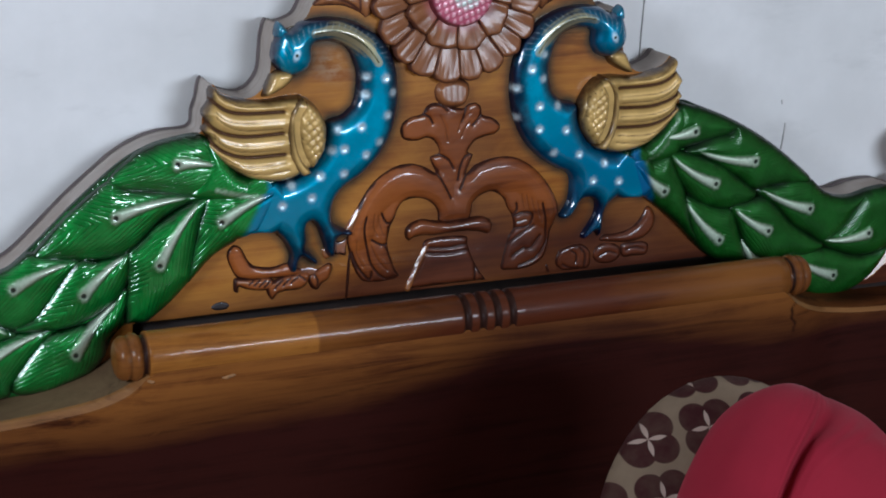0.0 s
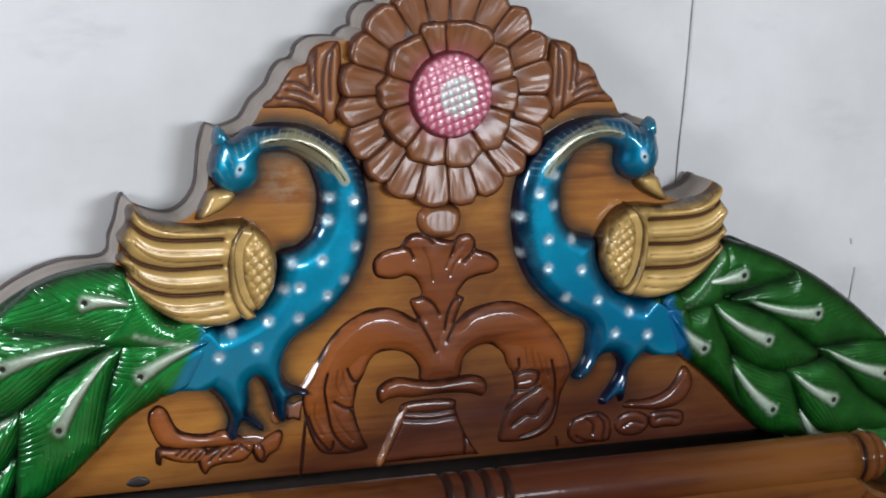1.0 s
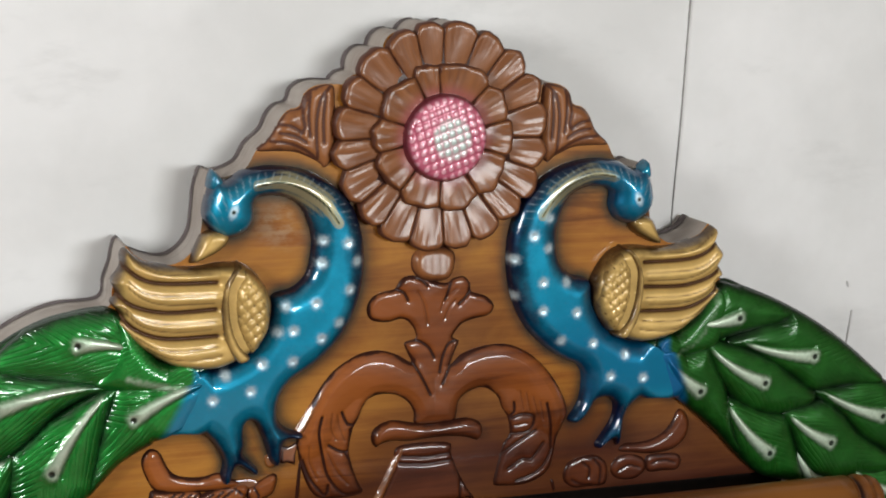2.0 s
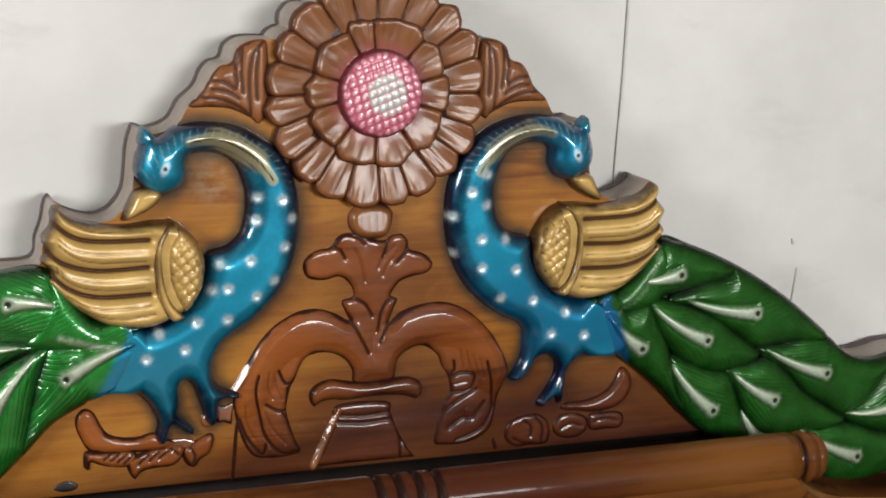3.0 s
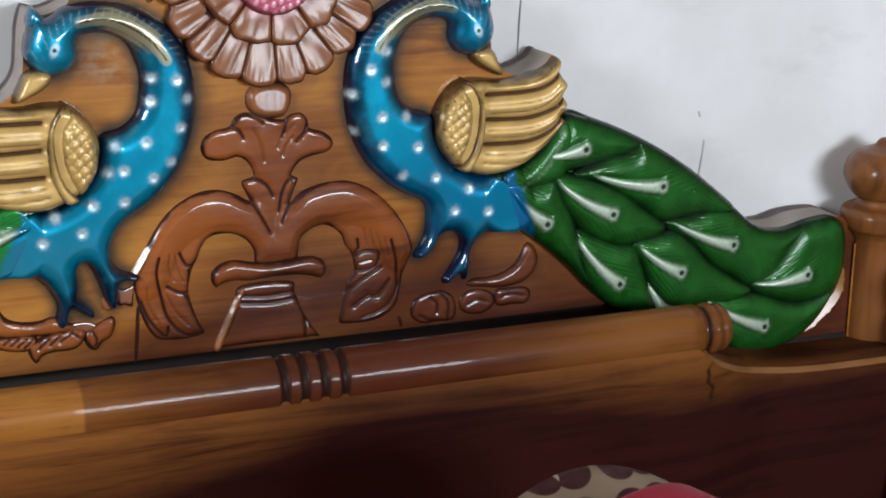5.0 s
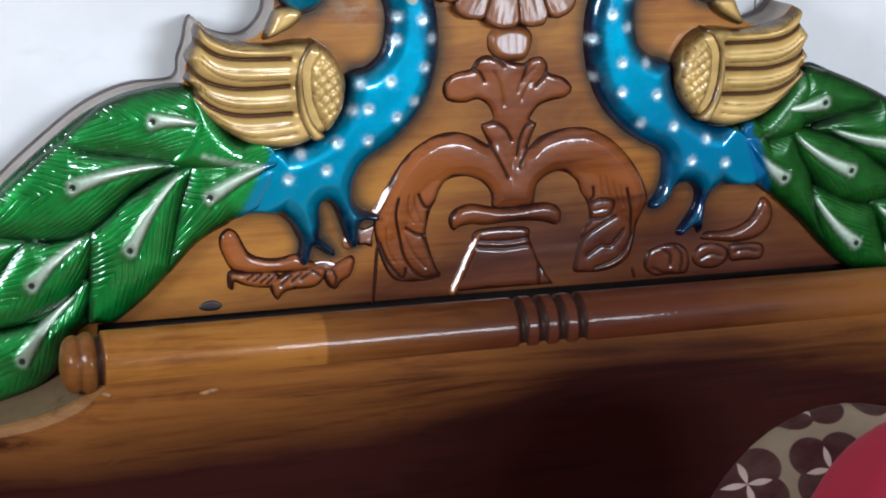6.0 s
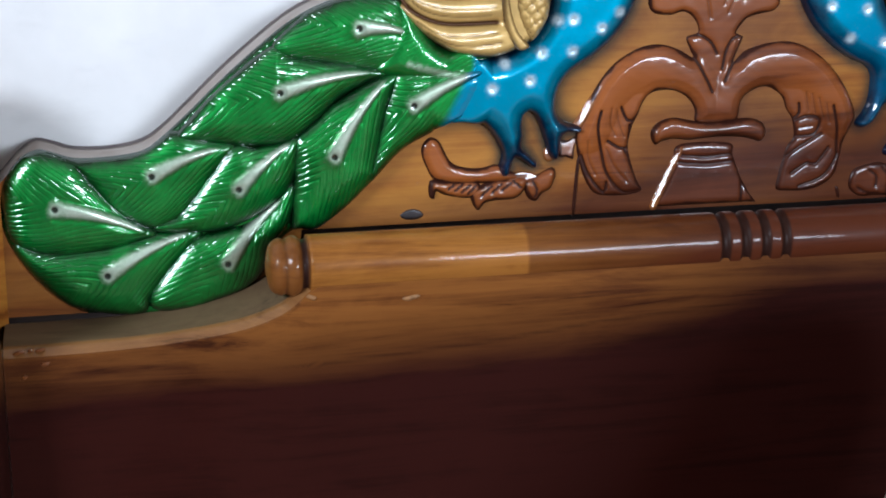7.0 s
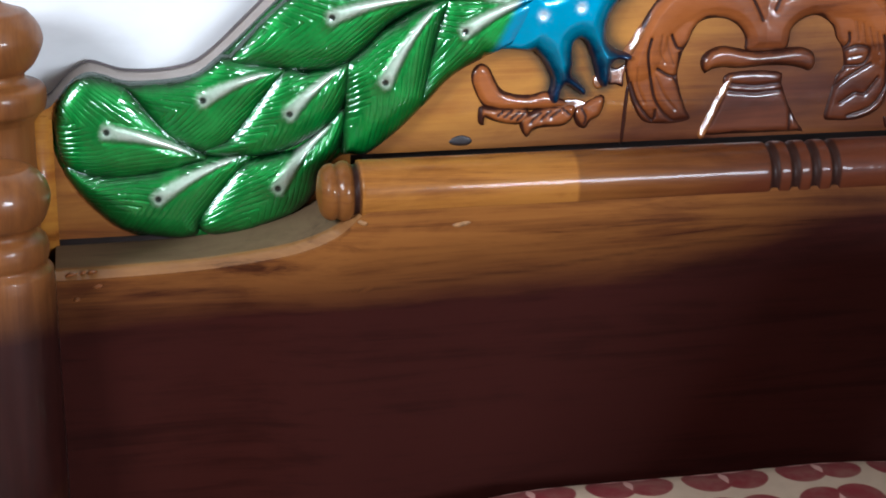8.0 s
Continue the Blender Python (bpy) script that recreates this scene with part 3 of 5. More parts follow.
# ---- rosette
def petal_mesh(name, r0, r1, half, h, base, seed, mat_, wavy=1.0, dish=0.006):
    """One fan-shaped petal lying along +z, domed, with an uneven end and knife marks."""
    rnd = random.Random(seed)
    me = bpy.data.meshes.new(name)
    nu, nv = 17, 18
    co, edge, groove = [], [], []
    marks_ = [(rnd.uniform(-0.8, 0.8), rnd.uniform(0.25, 0.75), rnd.uniform(0.5, 1.0)) for _ in range(9)]
    ph, lean, swing = rnd.uniform(0, 6.3), rnd.uniform(-0.035, 0.035), rnd.uniform(-0.05, 0.05)
    for j in range(nv + 1):
        for i in range(nu + 1):
            s, t = 2 * i / nu - 1, j / nv
            end = r1 * (1 - 0.085 * abs(s) ** 2.4 + lean * s * (1 - s * s) + wavy * (0.014 * math.cos(4.2 * s + ph) + 0.009 * math.cos(8 * s + 2 * ph)))
            r = r0 + (end - r0) * t
            a = s * half * 1.03 + swing * half * math.sin(math.pi * t) * (1 - s * s)
            e = min((1 - abs(s)) * half * r, (end - r0) * (1 - t))
            k = min(1.0, min((1 - abs(s)) * half * r / 0.0030, (end - r0) * (1 - t) / 0.006))
            z = h * (1 - (1 - k) ** 2) ** 0.6 + dish * t + 0.0005 * math.sin(5 * t + ph) * math.cos(3 * s + ph) * k
            cut = 0.0
            for c, t0, amount in marks_:
                if t > t0:
                    cut = max(cut, amount * math.exp(-((s - c) / 0.06) ** 2) * min(1, (t - t0) * 6))
            z -= 0.0007 * cut * k
            co.append((r * math.sin(a), -base - z, r * math.cos(a)))
            edge.append(e if t > 0.04 else max(e, 0.004))
            groove.append(0.36 * cut)
    n = (nu + 1) * (nv + 1)
    faces = [(j * (nu + 1) + i, j * (nu + 1) + i + 1, (j + 1) * (nu + 1) + i + 1, (j + 1) * (nu + 1) + i) for j in range(nv) for i in range(nu)]
    # rim down to the backing
    loop = [i for i in range(nu + 1)] + [j * (nu + 1) + nu for j in range(1, nv + 1)] + [nv * (nu + 1) + i for i in range(nu - 1, -1, -1)] + [j * (nu + 1) for j in range(nv - 1, 0, -1)]
    for q in loop:
        co.append((co[q][0], 0.002, co[q][2]))
    for i in range(len(loop)):
        j = (i + 1) % len(loop)
        faces.append((loop[i], n + i, n + j, loop[j]))
    me.from_pydata(co, [], faces)
    me.materials.append(mat_)
    me.polygons.foreach_set("use_smooth", [True] * len(faces))
    for key, val in (("edge", edge), ("groove", groove), ("sunburst", [0.0] * len(edge)), ("blush", [math.exp(-(max(0.0, math.hypot(c[0], c[2]) - 0.047) / 0.008) ** 2) for c in co[:n]])):
        at = me.attributes.new(key, "FLOAT", "POINT")
        at.data.foreach_set("value", np.array(val + [0.0] * len(loop), np.float32))
    me.update()
    return me


def rosette():
    bm = bmesh.new()
    lathe(bm, [(0.003, 0.108), (-0.006, 0.108), (-0.009, 0.10), (-0.010, 0.03)], "z", 64)
    bmesh.ops.rotate(bm, verts=bm.verts, cent=(0, 0, 0), matrix=Matrix.Rotation(radians(-90), 3, "X"))
    for v in bm.verts:
        v.co.y = -v.co.y if v.co.y > 0 else v.co.y
    bmesh.ops.translate(bm, verts=bm.verts, vec=(0, 0, ZD))
    base = part("rosette", bm, M_CARVE, head, "carved brown rosette with a pink crosshatched centre")
    rnd = random.Random(21)
    for count, r0, r1, h, low, wavy, jitter in ((PETALS, 0.062, 0.1225, 0.0032, 0.005, 0.45, 0.09), (10, 0.040, 0.0800, 0.0042, 0.0110, 1.1, 0.20)):
        turns = [2 * math.pi * (k + rnd.uniform(-jitter, jitter)) / count for k in range(count)]
        for k in range(count):
            a, b = turns[k], turns[(k + 1) % count] + (2 * math.pi if k == count - 1 else 0)
            me = petal_mesh("petal", r0, r1 * rnd.uniform(0.985, 1.01), (b - a) / 2, h * rnd.uniform(0.85, 1.15), low, 40 * count + k, M_PETAL, wavy, rnd.uniform(0.0045, 0.0095) * (r1 - r0) / 0.0605)
            ob = part_mesh("petal", me, base)
            ob.matrix_basis = Matrix.Translation((0, 0, ZD)) @ Matrix.Rotation((a + b) / 2, 4, "Y")
    # the domed, crosshatched centre
    R = 0.0485
    circle = np.array([(R * math.cos(a), R * math.sin(a)) for a in np.linspace(0, 2 * math.pi, 97)[:-1]])

    def lattice(q):
        u, w = q[:, 0] * 0.97 + q[:, 1] * 0.25, -q[:, 0] * 0.35 + q[:, 1] * 0.94
        return np.abs(np.sin(u * math.pi / 0.0088)) * np.abs(np.sin(w * math.pi / 0.0088))

    def shape(q, d):
        r = np.hypot(q[:, 0], q[:, 1])
        return 0.006 * np.sqrt(np.clip(1 - (r / R) ** 2, 0, 1)) + 0.0011 * lattice(q) ** 0.6 * np.clip(d / 0.006, 0, 1)

    def marks(q, d):
        r = np.hypot(q[:, 0] + 0.0 - 0.004, q[:, 1])
        return {"white": np.clip(1.2 - (r / 0.0225) ** 2 * 0.75, 0, 1), "knob": lattice(q)}
    relief("rosette_centre", circle, 0.020, 0.009, M_PINK, base, 0.0016, base=0.004, shape=shape, marks=marks, label="pink and white enamelled crosshatched dome")


rosette()


# ---- scrolls and leaves carved in the middle
def carve(name, pts, h=0.006, w=0.014, lines=(), lw=0.0022, ld=0.0022, material=None, step=0.0024, label="", base=0.0, parent=head, power=1.0, lip=0.0004, opened=()):
    sh, mk = grooves(lines, lw, ld) if lines else (None, lambda q, d: {"groove": np.zeros(len(q))})
    return relief(name, spline(pts, 0.003), h, w, material or M_CARVE, parent, step, base=base, shape=sh, marks=mk, label=label, power=power, lip=lip, opened=opened)


SHOULDER = [(-199, -11), (-184, 3), (-176, 18), (-167, 28), (-155, 32), (-150, 45), (-138, 53), (-121, 55), (-117, 44), (-116, 10), (-118, -20), (-127, -31), (-134, -25), (-156, -15), (-177, -13), (-190, -13)]
SHOULDER_CUTS = ([(-119, 56), (-132, 43), (-137, 22), (-137, -1), (-135, -24)], [(-148, 44), (-152, 26), (-150, 11), (-154, 5)], [(-178, 15), (-164, 13), (-152, 6)], [(-186, -2), (-165, -5), (-147, -13), (-135, -23)],
                 [(-144, 48), (-146, 26), (-144, 2)], [(-128, 44), (-130, 20), (-129, -5)], [(-176, 6), (-160, 3), (-148, -4)])
for flip in (False, True):
    f = mirror if flip else list
    carve("acanthus_leaf", f(SHOULDER), 0.0058, 0.009, [f(p) for p in SHOULDER_CUTS], 0.0016, 0.0018, material=M_PETAL)

bud_cut = grooves([[(-13, -128), (-14, -148)], [(-5, -126), (-5, -152)], [(4, -126), (4, -152)], [(12, -128), (11, -146)]], 0.0009, 0.0003)
relief("bell_bud", spline([(-26, -127), (-12, -119), (8, -119), (21, -127), (22, -142), (15, -155), (0, -158), (-16, -155), (-27, -143)], 0.003), 0.006, 0.008, M_PETAL, head, 0.0022,
       shape=lambda q, d: bud_cut[0](q, d) + 0.12 * (-0.119 - q[:, 1]) * np.clip(d / 0.006, 0, 1), marks=lambda q, d: {"groove": 0.15 * bud_cut[1](q, d)["groove"]}, lip=0.0012, power=0.8)
# plume and scrolls are cut out of one surface; the scrolls end in acanthus leaves
CENTRE = [(-26, -150), (-39, -154), (-46, -164), (-60, -167), (-72, -173), (-77, -185), (-71, -197), (-53, -200), (-37, -197), (-25, -205), (-20, -219), (-33, -224), (-29, -236), (-25, -246), (-41, -237), (-60, -231), (-79, -232), (-96, -239), (-111, -249), (-123, -262), (-134, -279),
          (-144, -300), (-152, -323), (-151, -336), (-148, -351), (-141, -372), (-130, -388), (-114, -392), (-93, -392), (-77, -388), (-82, -378), (-89, -360), (-94, -340), (-92, -325), (-89, -314), (-84, -305), (-80, -294), (-73, -284), (-62, -280), (-48, -280), (-36, -284), (-26, -292), (-20, -303), (-18, -316),
          (5, -318), (27, -316), (32, -294), (45, -283), (59, -280), (71, -285), (80, -294), (84, -305), (92, -317), (95, -336), (88, -347), (84, -361), (80, -377), (78, -394), (91, -397), (115, -397), (132, -392), (145, -381), (150, -362), (153, -345), (160, -330), (165, -316),
          (157, -294), (143, -272), (125, -253), (108, -241), (88, -233), (69, -232), (50, -235), (33, -241), (21, -252), (25, -238), (30, -225), (22, -221), (32, -207), (45, -202), (64, -198), (70, -188), (60, -177), (43, -171), (41, -162), (34, -154), (22, -155), (14, -160), (-2, -157)]
DEEP_CUTS = [[(-46, -164), (-36, -168), (-31, -177)], [(-24, -152), (-15, -156), (-9, -162)], [(42, -166), (37, -175), (28, -184)], [(19, -156), (16, -167), (12, -178)],
             [(-31, -223), (-19, -222), (-6, -230), (1, -242)], [(-28, -240), (-20, -252), (-10, -269), (-3, -283)], [(29, -224), (18, -227), (11, -241), (8, -259)], [(22, -250), (15, -262), (11, -272)],
             [(-126, -299), (-129, -317), (-124, -342), (-117, -367), (-99, -388), (-80, -387)], [(-103, -296), (-96, -310), (-86, -311)], [(-93, -316), (-93, -338), (-103, -340), (-117, -332)], [(-98, -342), (-86, -363), (-79, -383)], [(-146, -346), (-137, -368), (-120, -388), (-117, -377)],
             [(98, -300), (99, -310), (92, -317)], [(94, -319), (108, -314), (123, -318), (118, -334), (98, -336)], [(83, -361), (98, -350), (126, -334)], [(94, -377), (112, -366), (122, -368), (136, -350)], [(104, -392), (128, -384), (140, -372), (147, -357)], [(137, -303), (143, -328), (146, -357)]]
KNIFE_CUTS = [[(7, -190), (13, -177), (25, -166)], [(12, -199), (17, -187), (24, -179)], [(-20, -168), (-12, -184), (-8, -204)], [(24, -228), (21, -239), (16, -252)], [(-114, -296), (-115, -313), (-109, -326)], [(-108, -298), (-105, -313), (-99, -328)], [(-118, -340), (-109, -360), (-95, -377)],
              [(-140, -330), (-138, -350), (-130, -368)], [(105, -287), (110, -309)], [(112, -289), (118, -311)], [(120, -294), (127, -316)], [(129, -300), (134, -322)], [(100, -327), (114, -325)]]


def centre_carving():
    tubes = [spline([(-141, -318), (-124, -281), (-99, -258), (-70, -256), (-45, -260), (-26, -273), (-12, -300)], 0.004, False), spline([(151, -316), (132, -282), (110, -260), (79, -256), (52, -260), (32, -273), (16, -300)], 0.004, False)]
    s1, m1 = grooves(DEEP_CUTS, 0.0015, 0.0020)
    s2, m2 = grooves(KNIFE_CUTS, 0.0013, 0.0010)
    s3 = grooves(DEEP_CUTS, 0.0060, 0.0006)[0]

    def shape(q, d):
        r = np.min([dist_to(q, t) for t in tubes], axis=0)
        tube = 0.0042 * np.clip(1 - (r / 0.027) ** 2, 0, 1) * np.clip(d / 0.012, 0, 1)
        rough = 0.00006 * (np.sin(q[:, 0] * 310 + 2 * np.sin(q[:, 1] * 170)) * np.sin(q[:, 1] * 260 + 1.3)) * np.clip(d / 0.006, 0, 1)
        return tube + rough + s1(q, d) + s2(q, d) + s3(q, d)
    relief("centre_scrollwork", spline(CENTRE, 0.003), 0.0030, 0.006, M_CARVE, head, 0.0015, shape=shape, marks=lambda q, d: {"groove": np.maximum(1.15 * m1(q, d)["groove"], 0.40 * m2(q, d)["groove"])}, lip=0.0005, power=0.9,
           label="reddish varnished carved plume and leafy scrolls")


centre_carving()
carve("scroll_lip", [(-68, -332), (-68, -322), (-60, -314), (-45, -310), (-27, -313), (-11, -316), (8, -316), (27, -314), (44, -314), (58, -320), (62, -332), (56, -340), (46, -337), (31, -334), (8, -333), (-11, -334), (-27, -335), (-43, -333), (-56, -335), (-63, -339)], 0.0078, 0.007, lip=0.0006, power=0.9)
carve("vase", [(-36, -340), (20, -340), (25, -353), (34, -375), (46, -396), (54, -407), (46, -407), (-20, -407), (-58, -407), (-63, -404), (-55, -390), (-42, -361)], 0.0030, 0.006,
      [[(-34, -351), (-6, -354), (23, -352)], [(-36, -359), (-5, -362), (25, -360)], [(27, -358), (36, -380), (37, -407)]], 0.0015, 0.003)
M_FACET = wood("wet_varnish", (0.24, 0.080, 0.016), (0.15, 0.045, 0.010), coat=1.0, cr=0.05)


def facet(name, pts, a, b, width, h, material=M_FACET):
    """A strip cut to a sharp sloping facet along the edge from a to b."""
    a_, b_ = np.array(a) / 1000.0, np.array(b) / 1000.0
    along = (b_ - a_) / np.hypot(*(b_ - a_))
    across = np.array((along[1], -along[0]))

    def slope(q, d):
        u = (q - a_) @ across / width
        u = np.clip(u, 0, 1.6)
        return h * np.minimum(1.2 * u - 0.2 * u * u, (1.6 - u) / 0.6) + 0.00010 * np.sin((q - a_) @ along * 190 + 3 * u)
    relief(name, spline(pts, 0.003), 0.0004, 0.001, material, head, 0.0016, shape=slope)


facet("vase_strap", [(-37, -343), (-31, -348), (-42, -376), (-58, -407), (-67, -407), (-54, -376)], (-67, -407), (-38, -343), 0.0052, 0.0046)
facet("scroll_edge", [(-158, -317), (-147, -299), (-133, -278), (-127, -281), (-136, -299), (-145, -314), (-151, -320)], (-158, -319), (-133, -278), 0.0066, 0.0056)
# varnish that pooled round the claws and dried in slopes
facet("varnish_pool", [(-187, -338), (-180, -337), (-175, -345), (-180, -352), (-186, -348)], (-187, -337), (-170, -337), 0.012, 0.0022)
facet("varnish_pool", [(-171, -329), (-161, -330), (-151, -326), (-154, -340), (-155, -350), (-163, -346), (-169, -347)], (-171, -326), (-150, -326), 0.020, 0.0032, M_CARVE)
facet("varnish_pool", [(-224, -363), (-212, -361), (-197, -363), (-193, -369), (-208, -373), (-220, -372)], (-224, -361), (-190, -361), 0.011, 0.0019)


carve("foot_scroll", [(-318, -338), (-317, -327), (-309, -320), (-300, -324), (-295, -333), (-290, -343), (-283, -350), (-270, -354), (-254, -355), (-238, -352), (-226, -358), (-213, -366), (-225, -371), (-247, -372), (-271, -371), (-289, -370), (-304, -366), (-312, -354)], 0.0042, 0.007, lip=0.0006)
carve("scroll_leaf", [(-309, -366), (-295, -367), (-277, -369), (-258, -370), (-255, -378), (-263, -386), (-277, -386), (-294, -382), (-303, -378), (-304, -386), (-310, -383)], 0.0044, 0.005,
      [[(-290, -376), (-281, -369)], [(-283, -378), (-273, -370)], [(-276, -380), (-266, -372)], [(-269, -382), (-260, -373)]], 0.0013, 0.0022, lip=0.0006)
carve("scroll_leaf", [(-263, -394), (-266, -382), (-260, -376), (-246, -371), (-225, -368), (-206, -368), (-207, -381), (-218, -390), (-239, -391), (-251, -394), (-257, -401)], 0.0046, 0.005,
      [[(-255, -385), (-243, -374)], [(-243, -382), (-233, -373)], [(-233, -380), (-222, -372)], [(-219, -371), (-211, -378)]], 0.0013, 0.0022, lip=0.0006)
carve("scroll_bud", [(-207, -379), (-204, -371), (-191, -364), (-177, -358), (-173, -365), (-178, -380), (-188, -386), (-194, -394), (-203, -390)], 0.0042, 0.005, [[(-199, -371), (-194, -381), (-196, -388)]], 0.0013, 0.002, lip=0.0006)
carve("foot_scroll", [(310, -324), (318, -330), (323, -343), (320, -357), (311, -367), (298, -373), (276, -375), (254, -372), (233, -368), (240, -360), (258, -360), (276, -357), (290, -350), (300, -338), (305, -327)], 0.0056, 0.007, lip=0.0008)
carve("scroll_leaf", [(269, -378), (291, -376), (309, -378), (315, -386), (310, -397), (292, -397), (272, -396)], 0.0024, 0.005, [[(276, -386), (292, -384), (306, -388)]], 0.0012, 0.0018, lip=0.0006)
carve("scroll_leaf", [(224, -385), (233, -375), (251, -374), (266, -381), (268, -394), (256, -403), (238, -403), (226, -396)], 0.0024, 0.005, [[(232, -392), (246, -386), (260, -390)]], 0.0012, 0.0018, lip=0.0006)
carve("scroll_bud", [(168, -378), (187, -371), (204, -371), (217, -381), (220, -397), (215, -407), (195, -407), (177, -407), (164, -396)], 0.0026, 0.005, [[(174, -397), (184, -403), (199, -405)], [(187, -378), (196, -386), (195, -397)], [(202, -376), (210, -387), (209, -404)]], 0.0014, 0.0024, lip=0.0006)
for pts in ([(-150, -352), (-147, -352), (-151, -407), (-154, -407)], [(148, -396), (151, -396), (154, -407), (151, -407)]):
    carve("carved_ridge", pts, 0.0012, 0.002, step=0.0012)

# ---- peacocks
DOTS_L = [(-131, -105), (-105, -108), (-94, -128), (-132, -129), (-139, -171), (-102, -158), (-132, -209), (-163, -232), (-196, -233), (-234, -243), (-208, -261), (-248, -268), (-171, -173), (-163, -199), (-179, -200), (-113, -193)]
DOTS_R = [(107, -109), (87, -135), (120, -161), (162, -197), (145, -228), (184, -233), (225, -249), (208, -273), (249, -277), (89, -177), (121, -193), (149, -162), (125, -123), (125, -90)]
HACKLE = [(-202, -46), (-177, -43), (-154, -51), (-131, -67), (-116, -87)]
BEAK = [(-261, -104), (-254, -94), (-240, -91), (-228, -96), (-231, -108), (-247, -119), (-269, -126)]
CREST = [(-247, -30), (-252, -48), (-243, -53), (-234, -43)]
WING = [(-334, -107), (-320, -119), (-292, -127), (-263, -129), (-235, -126), (-212, -129), (-196, -143), (-184, -167), (-187, -197), (-199, -216), (-220, -230), (-249, -238), (-286, -232), (-315, -215), (-335, -196), (-347, -182), (-342, -173), (-350, -163), (-345, -152), (-349, -139), (-340, -126), (-340, -113)]
WING_LINES = [[(-339, -123), (-321, -137), (-296, -143), (-244, -144)], [(-347, -149), (-330, -164), (-296, -173), (-245, -172)], [(-345, -171), (-327, -189), (-296, -200), (-243, -200)]]
FINE_LINES = [[(-332, -114), (-313, -128), (-291, -134), (-241, -135)], [(-335, -137), (-319, -150), (-295, -155), (-245, -156)], [(-335, -144), (-319, -157), (-295, -164), (-247, -165)],
              [(-339, -165), (-323, -177), (-294, -184), (-246, -184)], [(-337, -171), (-320, -185), (-294, -192), (-250, -192)], [(-326, -197), (-305, -209), (-280, -213), (-244, -210)], [(-316, -208), (-295, -219), (-270, -223), (-240, -220)]]
BAND = [(-229, -130), (-217, -127), (-230, -151), (-229, -183), (-221, -208), (-208, -224), (-223, -230), (-237, -207), (-242, -179), (-240, -151)]
DOME = [(-215, -129), (-199, -140), (-188, -161), (-186, -191), (-197, -214), (-209, -223), (-222, -205), (-229, -181), (-229, -153), (-221, -137)]


def past_joint(q):
    """How far places q lie beyond the line where the blue of a bird runs over into its tail."""
    left = np.interp(q[:, 1], [-0.304, -0.284, -0.266, -0.244], [0.290, 0.279, 0.270, 0.262])
    right = np.interp(q[:, 1], [-0.306, -0.280, -0.262, -0.244], [0.299, 0.290, 0.283, 0.276])
    return np.abs(q[:, 0]) - np.where(q[:, 0] < 0, left, right)


